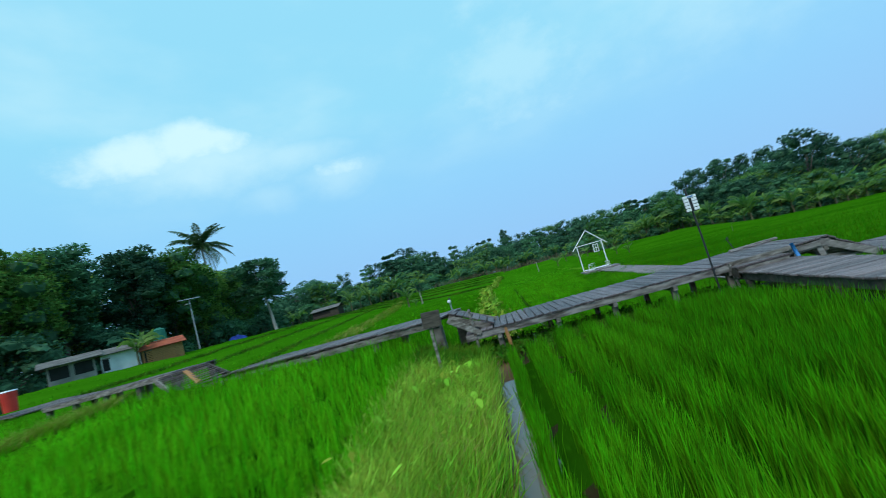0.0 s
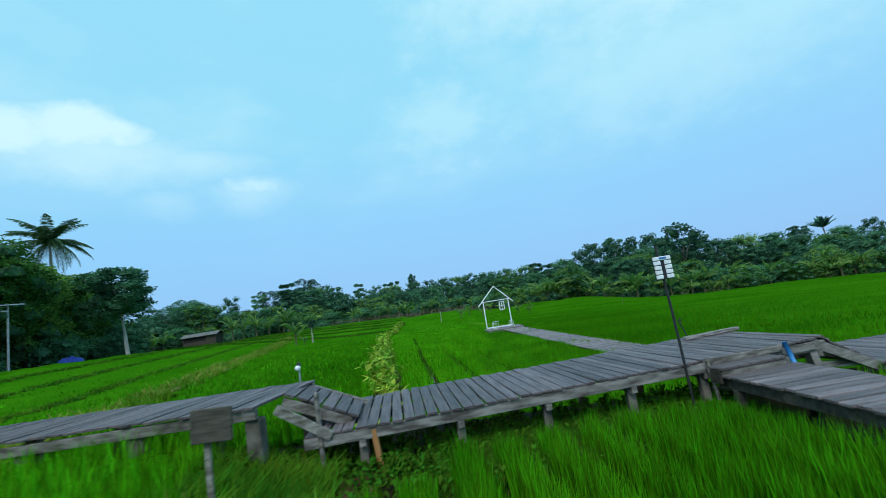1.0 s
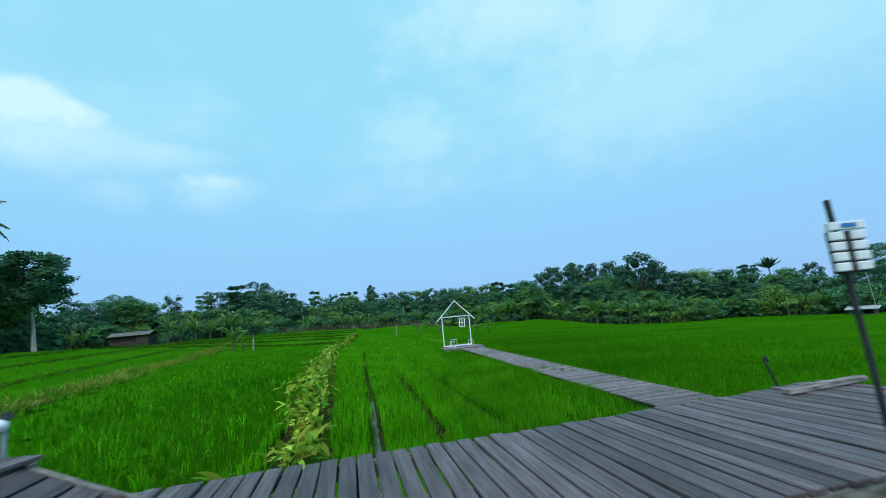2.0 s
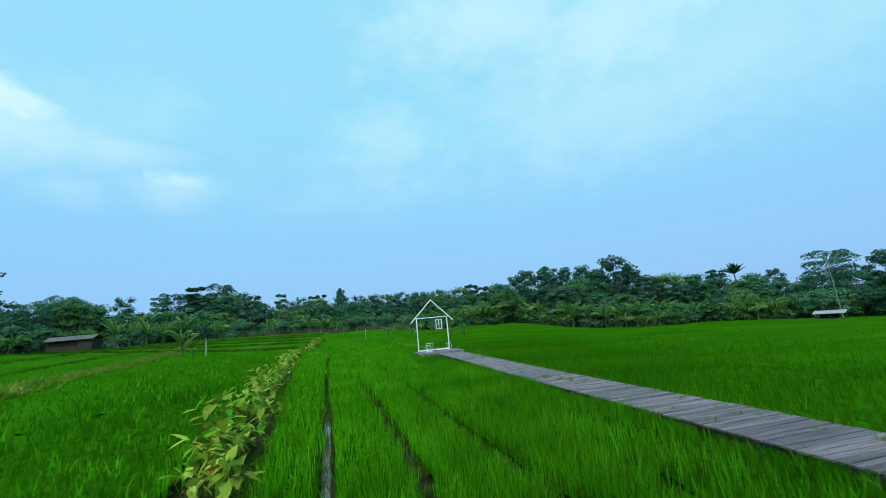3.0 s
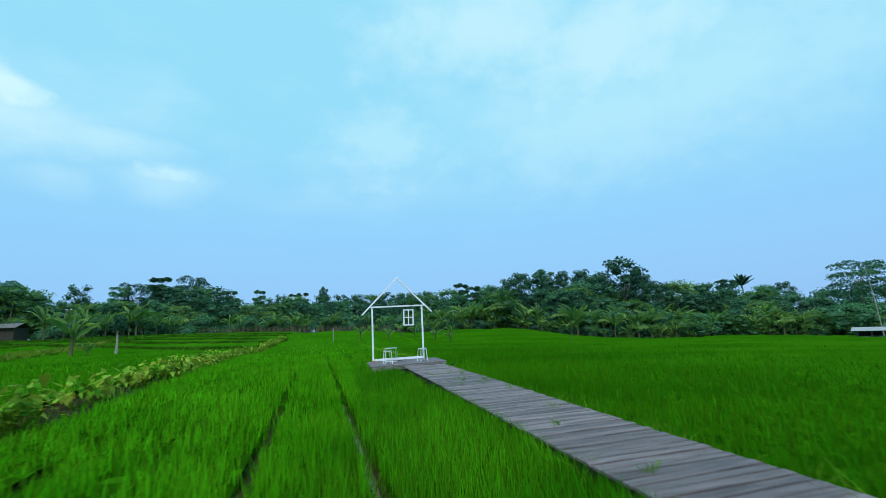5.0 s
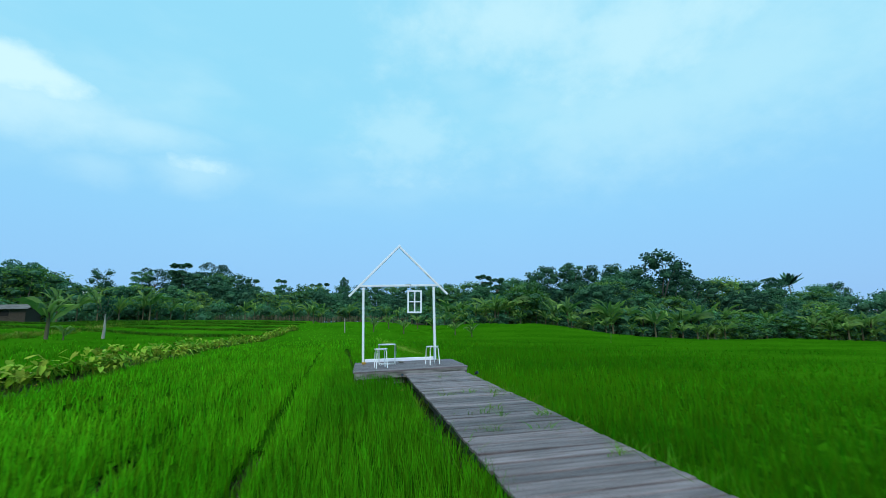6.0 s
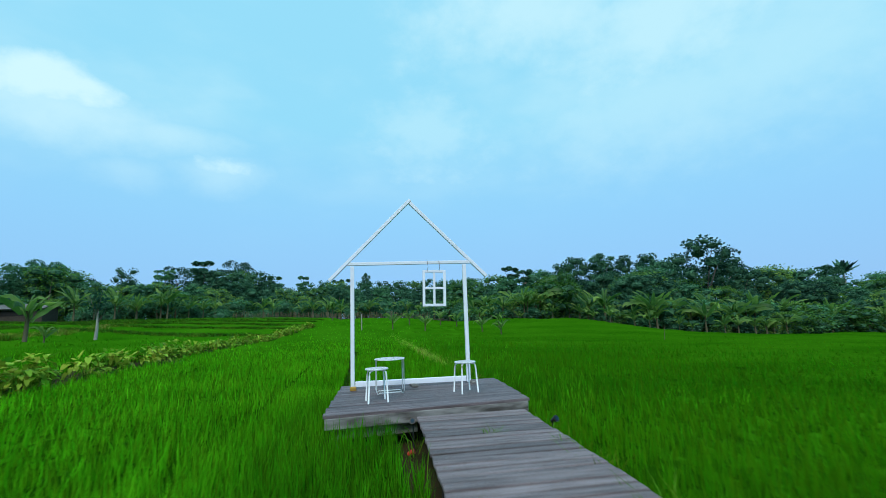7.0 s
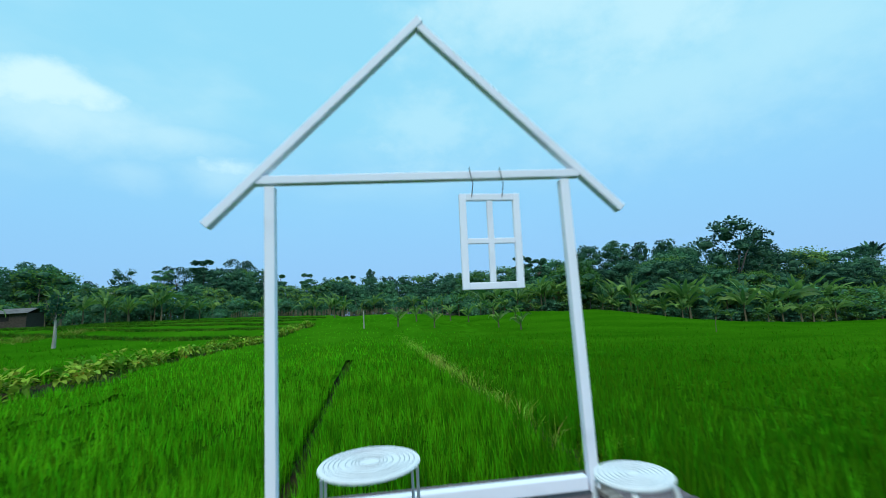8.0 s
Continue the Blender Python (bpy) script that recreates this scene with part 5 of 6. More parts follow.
def banana(seed, h, leaves, low=0.2):
    """Banana plant: a stout stem and long arching leaves with torn edges."""
    r = random.Random(seed)
    tr = thing("banana_plant", pose(0, 0, 0), "banana plant with long arching leaves at the field's rim", "banana plant", "banana plants")
    bm = bmesh.new()
    tube(bm, [(0, 0, -0.2), (0.03, 0, h * 0.3), (0, 0.03, h * 0.55)], [0.085, 0.07, 0.04], 8)
    part("stem", bm, BSTEM, tr, smooth=True)
    for i in range(leaves):
        a = i * 2.4 + r.uniform(-0.5, 0.5)
        L = h * r.uniform(0.46, 0.70)
        steep = r.uniform(0.95, 1.56)
        bm = bmesh.new()
        prev = None
        steps = 10
        c, s = math.cos(a), math.sin(a)
        roll = r.uniform(-1.2, 1.2)
        cr, sr = math.cos(roll), math.sin(roll)
        x, z, ang = 0.04, h * r.uniform(low + 0.1, 0.52), steep
        bend = r.uniform(0.05, 0.36)
        for k in range(steps + 1):
            f = k / steps
            wd = 0.18 * h / 3.0 * math.sin(math.pi * min(1, f * 0.9 + 0.1)) ** 0.5 * (0.16 if f < 0.15 else 1)
            wl, wr = wd * r.uniform(0.5, 1.1), wd * r.uniform(0.5, 1.1)
            mid = bm.verts.new((x * c, x * s, z))
            droop = wd * r.uniform(0.2, 0.7)
            le = bm.verts.new((x * c - s * wl * cr, x * s + c * wl * cr, z - droop + sr * wl))
            ri = bm.verts.new((x * c + s * wr * cr, x * s - c * wr * cr, z - droop - sr * wr))
            if prev:
                bm.faces.new((prev[0], mid, le, prev[1]))
                bm.faces.new((mid, prev[0], prev[2], ri))
            prev = (mid, le, ri)
            x += L / steps * math.cos(ang)
            z += L / steps * math.sin(ang)
            ang -= bend * (0.4 + 1.2 * f)
        part("leaf", bm, BANANA, tr)
    return tr


def coconut(h, seed, fronds=24, mat=PALM, reach=1.0, low=-0.5, bend=(0.15, 0.27)):
    r = random.Random(seed)
    tr = thing("coconut_palm", pose(0, 0, 0), "tall coconut palm with drooping feathered fronds", "palm")
    bm = bmesh.new()
    tube(bm, [(0, 0, -0.3), (0.15, 0, h * 0.3), (0.1, 0.1, h * 0.65), (0, 0, h)], [0.22, 0.17, 0.14, 0.12], 9)
    part("trunk", bm, PALEBARK, tr, smooth=True)
    for i in range(fronds):
        a = i * 2.4
        L, ang = reach * r.uniform(3.4, 4.6), r.uniform(low, 1.35)
        bm = bmesh.new()
        c, s = math.cos(a), math.sin(a)
        x, z = 0.05, h
        pts = []
        for k in range(9):
            pts.append((x * c, x * s, z))
            x += L / 8 * math.cos(ang)
            z += L / 8 * math.sin(ang)
            ang -= r.uniform(*bend)
        tube(bm, pts, [0.035, 0.03, 0.028, 0.025, 0.02, 0.017, 0.014, 0.01, 0.006], 4)
        for k in range(1, 40):
            f = k / 40 * 7.9
            j = int(f)
            p = Vector(pts[j]).lerp(Vector(pts[j + 1]), f - j)
            d = (Vector(pts[j + 1]) - Vector(pts[j])).normalized()
            ln = 0.95 * reach * math.sin(math.pi * (k / 40 * 0.85 + 0.12)) * r.uniform(0.8, 1.1)
            for sd in (-1, 1):
                side = Vector((-s, c, 0)) * sd
                tip = p + side * ln * 0.75 + d * ln * 0.5 + Vector((0, 0, -ln * r.uniform(0.25, 0.6)))
                q0, q1 = bm.verts.new(p - d * 0.03), bm.verts.new(p + d * 0.035)
                m1 = bm.verts.new(p.lerp(tip, 0.55) + d * 0.04 + Vector((0, 0, 0.05)))
                bm.faces.new((q0, q1, m1))
                bm.faces.new((q0, m1, bm.verts.new(tip)))
        part("frond", bm, mat, tr)
    return tr


stock = {}


def set_tree(kind, x, y, h, turn=None, sx=1.0, sink=0.0):
    """Stands a tree of a kind at a place with the given height."""
    base, base_h = stock[kind]
    k = h / base_h
    m = Matrix.Translation((x, y, hz(x, y) - sink)) @ Matrix.Rotation(turn if turn is not None else (x * 7.3 + y * 3.1) % 6.28, 4, "Z") @ Matrix.Diagonal((k * sx, k * sx, k, 1))
    if kind in fresh:
        fresh.discard(kind)
        base.matrix_basis = m
        return base
    ob = copy_thing(base, m)
    ob.matrix_basis = m
    return ob


stock["a"] = (broadleaf("broadleaf_tree", "broad dense dark green tree at the wood's edge", 10.0, 3.6, LEAF_A, 11), 10.0)
stock["b"] = (broadleaf("broadleaf_tree", "rounded light green tree at the wood's edge", 9.0, 3.8, LEAF_B, 12, 0.15, 22), 9.0)
stock["c"] = (broadleaf("broadleaf_tree", "tall dark green tree with a heaped crown", 11.0, 3.2, LEAF_C, 13, 0.36, 18), 11.0)
stock["d"] = (broadleaf("broadleaf_tree", "slender tree with a broken dark crown on a pale trunk", 11.0, 2.6, LEAF_A, 14, 0.5, 18, 0.23, 4600, bark=PALEBARK), 11.0)
stock["bush"] = (broadleaf("leafy_bush", "dense green bush at the field's rim", 4.0, 2.4, LEAF_B, 15, 0.08, 16, 0.22, 1700, 0.85), 4.0)
stock["dbush"] = (broadleaf("leafy_bush", "dense dark green bush under the trees", 4.5, 2.8, LEAF_A, 16, 0.06, 17, 0.23, 1700, 0.85), 4.5)
stock["par"] = (parasol("parasol_tree", "tall thin tree with a flat layered crown", 12.0, 2.6, LEAF_A, 17, 3, 0.62), 12.0)
stock["wide"] = (parasol("parasol_tree", "wide-spreading tree with flat feathery tiers", 12.0, 4.4, LEAF_A, 18, 4, 0.6), 12.0)
stock["dot"] = (parasol("parasol_tree", "small flat-topped tree on a thin trunk", 12.0, 1.5, LEAF_A, 19, 3, 1.0, 0.72), 12.0)
stock["west_a"] = (broadleaf("broadleaf_tree", "big dense green tree behind the huts", 10.0, 3.6, LEAF_B, 51, 0.3, 30, 0.22, 12000), 10.0)
stock["west_c"] = (broadleaf("broadleaf_tree", "tall dark tree with a heaped crown behind the huts", 11.0, 3.2, LEAF_A, 53, 0.34, 28, 0.22, 11000), 11.0)
stock["west_b"] = (broadleaf("broadleaf_tree", "rounded light green tree beside the fields", 9.0, 3.8, LEAF_B, 52, 0.15, 28, 0.21, 12000), 9.0)
stock["west_d"] = (broadleaf("broadleaf_tree", "round-crowned tree on a tall pale trunk", 11.0, 2.8, LEAF_C, 54, 0.5, 22, 0.20, 9000, bark=PALEBARK, girth=0.009), 11.0)
stock["far_a"] = (broadleaf("broadleaf_tree", "far broad dark green tree", 10.0, 3.6, LEAF_A, 61, 0.25, 20, 0.29, 1700), 10.0)
stock["far_c"] = (broadleaf("broadleaf_tree", "far tall dark green tree", 11.0, 3.2, LEAF_C, 63, 0.3, 18, 0.29, 1600), 11.0)
stock["far_b"] = (broadleaf("broadleaf_tree", "far rounded light green tree", 9.0, 3.6, LEAF_B, 62, 0.2, 18, 0.29, 1600), 9.0)
stock["ban1"] = (banana(21, 3.2, 10), 3.2)
stock["ban2"] = (banana(22, 2.8, 9), 2.8)
stock["ban3"] = (banana(23, 3.6, 10, 0.3), 3.6)
stock["palm"] = (coconut(13.0, 24, 40, reach=1.0, low=-0.55, bend=(0.10, 0.24)), 15.0)
fresh = set(stock)

# west side, behind the huts
set_tree("palm", -58.4, 32.8, 21.4, 0.4, sx=0.92)
set_tree("west_c", -52.2, 11.7, 14.9, sx=1.21)
set_tree("west_a", -52.1, 16.6, 14.4, sx=1.17)
set_tree("west_c", -54.3, 4.6, 15.4, sx=1.21)
set_tree("west_a", -54.2, -0.9, 14.4, sx=1.20)
set_tree("west_b", -51.6, 21.7, 12.8, sx=1.03)
set_tree("west_b", -53.7, 32.1, 12.9, sx=1.01)
set_tree("west_d", -42.8, 25.1, 11.5, sx=1.67)
set_tree("west_a", -56.2, 27.0, 13.8, sx=1.11)
set_tree("west_a", -66.0, 48.3, 14.4, sx=1.15)
set_tree("west_a", -57.7, -7.6, 14.6, sx=1.20)
set_tree("west_c", -56.5, -14.4, 14.9, sx=1.28)
set_tree("west_a", -53.6, -20.7, 13.9, sx=1.36)
set_tree("west_b", -51.1, -27.1, 12.8, sx=1.31)
set_tree("west_a", -53.2, -33.9, 13.8, sx=1.39)
set_tree("west_a", -61.4, 9.5, 14.4, sx=1.30)
set_tree("west_c", -60.6, 22.6, 13.6, sx=1.31)
for x, y, h in ((-50.2, 6.1, 5.2), (-50.4, -3.3, 5.8), (-49.4, -10.3, 5.4), (-50.8, -17.2, 6.4), (-49.8, -23.3, 6.7), (-48.7, -29.6, 5.8), (-49.3, 22.3, 3.8), (-49.9, 34.8, 4.7), (-46.1, 27.7, 3.3)):
    set_tree("dbush", x, y, h, sx=1.25)
# far trees to the north-west, seen over the fields
set_tree("wide", -71.8, 91.1, 13.5, sx=0.98)
set_tree("wide", -67.7, 74.9, 10.5, sx=1.04)
set_tree("far_a", -61.0, 81.4, 10.0, sx=1.53)
set_tree("far_a", -64.6, 87.9, 10.0, sx=1.56)
set_tree("far_c", -72.2, 119.3, 15.3, sx=0.92)
set_tree("far_c", -76.7, 114.2, 11.8, sx=0.93)
set_tree("wide", -61.6, 125.6, 16.2, sx=0.82)
set_tree("par", -63.6, 122.0, 15.4, sx=0.93)
set_tree("dot", -54.3, 125.1, 17.7, sx=1.64)
set_tree("wide", -60.3, 169.3, 23.5, sx=0.90)
set_tree("far_c", -51.1, 162.4, 18.5, sx=1.18)
set_tree("far_c", -47.7, 119.0, 11.3, sx=1.25)
set_tree("far_a", -44.0, 125.4, 11.1, sx=1.26)
set_tree("dot", -52.6, 197.7, 20.2, sx=1.55)
set_tree("dot", -42.7, 207.9, 21.1, sx=1.22)
set_tree("far_c", -32.5, 210.2, 18.9, sx=0.79)
set_tree("dot", -27.5, 214.6, 19.6, sx=1.35)
set_tree("dot", -22.9, 218.8, 20.6, sx=1.45)
set_tree("d", -12.8, 227.2, 24.3, sx=0.55)
for x, y, h, k in ((-40.1, 146.0, 12.3, "far_a"), (-30.2, 158.4, 13.6, "far_c"), (-20.6, 169.5, 15.0, "far_b"), (-11.2, 181.6, 16.1, "far_a"), (-4.2, 177.1, 16.0, "far_c"), (4.3, 171.2, 15.6, "far_a"), (11.2, 165.7, 15.3, "far_b"), (15.6, 158.1, 15.3, "far_c"), (20.3, 145.4, 14.2, "far_a"), (25.4, 132.3, 13.6, "far_a"), (28.3, 106.7, 12.1, "far_b")):
    set_tree(k, x, y, h, sx=1.2)
for x, y, h, k in ((-69.0, 81.9, 11.6, "far_a"), (-64.4, 80.5, 11.1, "far_a"), (-61.0, 77.0, 10.2, "far_b"), (-73.2, 77.5, 11.5, "far_c"), (-69.1, 89.2, 12.1, "far_a"), (-49.5, 121.3, 14.5, "far_a"), (-54.0, 131.2, 15.8, "far_c"), (-45.1, 129.5, 14.5, "far_a"), (-57.5, 133.8, 15.9, "far_a"), (-49.6, 142.5, 16.2, "far_b"), (-41.8, 140.5, 14.8, "far_c")):
    set_tree(k, x, y, h, sx=1.3)
# north, and the wooded rise to the north-east
set_tree("dot", 18.0, 56.9, 8.7, sx=1.50)
set_tree("dot", 19.9, 54.7, 8.0, sx=1.59)
set_tree("b", 21.5, 43.7, 6.1, sx=0.70)
set_tree("a", 30.0, 74.7, 10.0, sx=1.19)
set_tree("c", 37.6, 82.2, 12.6, sx=1.07)
set_tree("c", 42.1, 85.1, 14.5, sx=1.06)
set_tree("d", 47.8, 84.4, 15.1, sx=1.06)
set_tree("c", 51.1, 81.3, 14.5, sx=0.88)
set_tree("c", 53.8, 76.8, 14.3, sx=0.98)
set_tree("a", 55.6, 73.6, 12.7, sx=1.09)
set_tree("c", 44.2, 48.3, 13.0, sx=1.19)
set_tree("d", 48.1, 50.0, 10.9, sx=1.10)
set_tree("b", 37.7, 51.8, 8.0, sx=1.30)
set_tree("a", 42.8, 59.2, 9.7, sx=1.30)
set_tree("a", 55.8, 55.4, 9.7, sx=1.19)
set_tree("b", 62.6, 56.4, 9.9, sx=1.19)
set_tree("a", 70.3, 58.1, 9.9, sx=1.29)
set_tree("par", 80.1, 62.3, 11.1, sx=1.01)
set_tree("a", 88.7, 60.2, 9.1, sx=1.34)
set_tree("wide", 80.8, 37.2, 11.8, sx=1.20)
set_tree("d", 73.5, 23.3, 10.1, sx=1.24)
set_tree("b", 60.2, 45.4, 5.3, sx=1.41)
set_tree("b", 67.0, 43.3, 5.6, sx=1.41)
set_tree("dbush", 70.2, 31.6, 5.0, sx=1.34)
stock["dead"] = (coconut(7.0, 25, 16, LEAF_C, 0.62, 0.6, (0.02, 0.09)), 10.0)
fresh.add("dead")
set_tree("dead", 100.6, 76.4, 13.9, sx=1.02)
set_tree("c", 110.9, 73.7, 10.2, sx=1.05)


def wood_belt():
    """The belts of ordinary trees between the landmarks: bananas in front, bushes, then trees."""
    r = random.Random(5)
    edge = [(-46.6, 31.9), (-54.1, 44.0), (-62.0, 52.0), (-60.7, 63.3), (-47.3, 68.4), (-39.4, 72.1), (-35.4, 78.3), (-25.9, 83.6), (-16.3, 80.1), (-5.9, 76.4), (3.1, 71.0), (8.4, 57.3), (11.1, 48.7), (16.0, 40.7), (20.7, 42.4), (26.7, 36.2), (33.4, 33.7), (40.6, 33.9), (48.2, 36.4), (53.4, 39.3), (61.3, 35.5), (72.4, 31.8), (77.8, 16.3), (77.2, -8.8), (76.8, -26.5)]
    path = [Vector(p) for p in edge]
    total = sum((b - a).length for a, b in zip(path, path[1:]))
    s = 0.0

    def at(s):
        for a, b in zip(path, path[1:]):
            d = (b - a).length
            if s <= d:
                t = (b - a).normalized()
                return a + t * s, Vector((-t.y, t.x))
            s -= d
        return path[-1], Vector((1, 0))
    while s < total:
        p, n = at(s)
        big = 1.22 if p.x < 5 else 1.08
        east = p.x > 10
        kinds = ("ban1", "ban2", "ban3")
        if east:
            grove = p.x < 42 or 59 < p.x < 74
            for lo, hi, a, b in ((-0.6, 0.9, 1.2, 2.8), (0.2, 2.4, 2.0, 4.6), (1.2, 4.0, 3.0, 5.4)):
                if r.random() < (0.92 if grove else 0.25):
                    q = p + n * r.uniform(lo, hi)
                    set_tree(r.choice(kinds), q.x + r.uniform(-1.0, 1.0), q.y, r.uniform(a, b), r.uniform(0, 6), sx=1.2)
            q = p + n * r.uniform(0.4, 1.8)
            set_tree(r.choice(("bush", "dbush")), q.x, q.y, r.uniform(0.8, 1.5) if grove else r.uniform(1.8, 3.8), r.uniform(0, 6), sx=1.5)
        elif r.random() < 0.6:
            q = p + n * r.uniform(0.3, 5.0)
            set_tree(r.choice(kinds), q.x, q.y, big * r.uniform(2.4, 4.4), r.uniform(0, 6), sx=1.1)
        if r.random() < 0.62:
            q = p + n * r.uniform(3.5, 6.5) * big
            set_tree(r.choice(("bush", "dbush", "dbush")), q.x, q.y, big * r.uniform(2.8, 4.4), r.uniform(0, 6), sx=1.35)
        for off in (8.0, 13.5, 21.0):
            if r.random() < (0.52 if not east else 0.3):
                q = p + n * (off + r.uniform(-2, 2)) * (1.15 if not east else 1.1)
                top = 5.8 if p.x > 39 else 6.4 if p.x > 10 else 6.2
                set_tree(r.choice(("a", "a", "b", "c") if east else ("far_a", "far_a", "far_b", "far_c")), q.x, q.y, r.uniform(0.75, 1.15) * (top + 0.05 * off), r.uniform(0, 6), sx=1.3)
        s += 1.95 if east else 2.7


wood_belt()
for x, y, h in ((-20.5, 19.9, 3.9), (-19.6, 20.0, 1.6), (-47.7, 37.7, 3.8), (-51.3, 46.2, 4.3), (-47.6, 64.2, 6.1), (-46.1, 66.2, 5.4), (-43.9, 67.6, 5.8), (-41.7, 69.4, 4.7), (-38.4, 72.4, 6.3), (-39.7, 72.9, 5.3), (-34.7, 77.6, 4.0), (-36.3, 75.5, 4.2), (-23.5, 75.5, 4.4), (-22.2, 77.2, 4.2), (-10.2, 69.1, 4.8), (-8.9, 70.5, 4.4),
                (2.9, 33.4, 2.2), (-0.1, 36.5, 2.5), (7.8, 30.9, 2.1), (6.6, 37.9, 2.3), (10.5, 35.4, 2.2), (8.9, 28.5, 2.0), (5.2, 40.7, 2.5), (9.8, 41.4, 2.7), (1.9, 43.2, 2.6)):
    set_tree("ban2" if h < 4 else "ban3", x, y, h)
set_tree("ban1", -39.3, -1.1, 3.9, sx=0.97)
set_tree("ban3", -40.1, 0.5, 3.5, sx=0.98)


def far_wood():
    """The closed wood behind the rim trees: heaped crowns as masses of leaves."""
    r = np.random.default_rng(31)
    west = np.array([(-70, -50, 11.8), (-68, 3, 11.1), (-65, 31, 10.5), (-67, 58, 10.1), (-68, 74, 9.2), (-62, 87, 9.1), (-58, 104, 8.3), (-48, 122, 10.2), (-35, 143, 11.8), (-19, 162, 13.2), (4, 171, 14.2), (16, 158, 13.9), (26, 132, 12.3), (29, 97, 9.8)], float)
    east = np.array([(29, 97, 9.3), (35, 84, 10.3), (52, 79, 11.2), (65, 65, 9.1), (82, 66, 9.2), (101, 62, 8.1), (110, 29, 8.0), (109, -39, 6.4)], float)
    for line, step, leaf, count, seed in ((west, 3.0, 0.6, 90000, 33), (east, 2.6, 0.42, 60000, 34)):
        seg = np.r_[0, np.cumsum(np.hypot(*np.diff(line[:, :2], axis=0).T))]
        blobs = []
        for depth in (0.0, 1.0):
            for s in np.arange(0, seg[-1], step):
                k = r.normal(0, 1.4, 2)
                x, y, top = (float(np.interp(s, seg, line[:, i])) for i in range(3))
                x, y = x + k[0] + depth * 5 * np.sign(x), y + k[1] + depth * 7
                top = top * (0.88 + 0.10 * np.sin(s * 0.21) + r.normal(0, 0.07))
                g = hz(x, y)
                rad = top * 0.17 + 0.5
                for lev in (0.12, 0.34, 0.58, 0.8):
                    rr = rad * r.uniform(0.8, 1.25)
                    blobs.append((x + r.normal(0, 0.6 * rad), y + r.normal(0, 0.5 * rad), min(g + top * lev, g + top - rr * 0.8), rr))
        wood = thing("far_wood", Matrix(), "far closed wood of mixed dark green trees", "wood", kind="stuff")
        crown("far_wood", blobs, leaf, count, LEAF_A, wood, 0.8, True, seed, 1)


far_wood()


def undergrowth():
    """Low tangled leaves that close the foot of the wood."""
    r = np.random.default_rng(41)
    ax = np.r_[np.arange(-50, 9, 1.05), np.arange(9, 74, 0.9)]
    xs = np.r_[ax, np.linspace(-54.1, -50.9, 30), np.linspace(-48.6, -56.6, 20), np.linspace(79.5, 78.2, 24)]
    ys = np.r_[wood_line(ax) + 4.5, np.linspace(-37.0, 17.9, 30), np.linspace(21.5, 46.8, 20), np.linspace(23.8, -29.2, 24)]
    xs, ys = xs + r.normal(0, 0.8, len(xs)), ys + r.normal(0, 1.0, len(ys))
    blobs = []
    for x, y in zip(xs, ys):
        k = 1.35 if x < 8 else 1.1
        blobs.append((x, y, hz(x, y) + k * r.uniform(0.3, 2.0), k * r.uniform(0.9, 1.5)))
    ug = thing("undergrowth", Matrix(), "tangled low green undergrowth along the wood's foot", "undergrowth", kind="stuff")
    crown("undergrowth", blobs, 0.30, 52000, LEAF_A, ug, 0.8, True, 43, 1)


undergrowth()


# ---- huts, lamps, fence, mast ----
def box_part(name, lo, hi, mat, parent, bevel=0.01, m=None, label=""):
    bm = bmesh.new()
    box(bm, lo, hi, m, bevel)
    return part(name, bm, mat, parent, label)


TILE = material("roof_sheet", (0.085, 0.08, 0.08), (0.19, 0.18, 0.175), 0.8, 1.2, (1, 4, 1), 0.3, 12)
RUST = material("red_roof", (0.30, 0.06, 0.03), (0.42, 0.10, 0.05), 0.75, 1.5, (1, 3, 1), 0.3, 12)
WALLW = material("whitewash", (0.52, 0.53, 0.54), (0.70, 0.71, 0.72), 0.85, 1.5, bump=0.2, bump_scale=20)
WALLG = material("grey_wall", (0.16, 0.15, 0.14), (0.26, 0.25, 0.23), 0.9, 1.5, bump=0.2, bump_scale=20)
WALLB = material("woven_wall", (0.28, 0.13, 0.05), (0.40, 0.20, 0.08), 0.85, 4, (1, 1, 5), 0.4, 25)
# near-black paint for the shade of interiors, on solid panels
DARK = material("interior_shade", (0.012, 0.012, 0.012), (0.02, 0.02, 0.02), 0.9, 3, bump=0)
TARPB = material("blue_tarp", (0.01, 0.03, 0.22), (0.02, 0.06, 0.36), 0.6, 1.5, bump=0.5, bump_scale=3)
TANKG = material("green_tank", (0.02, 0.16, 0.11), (0.03, 0.20, 0.14), 0.5, 3, bump=0.05)


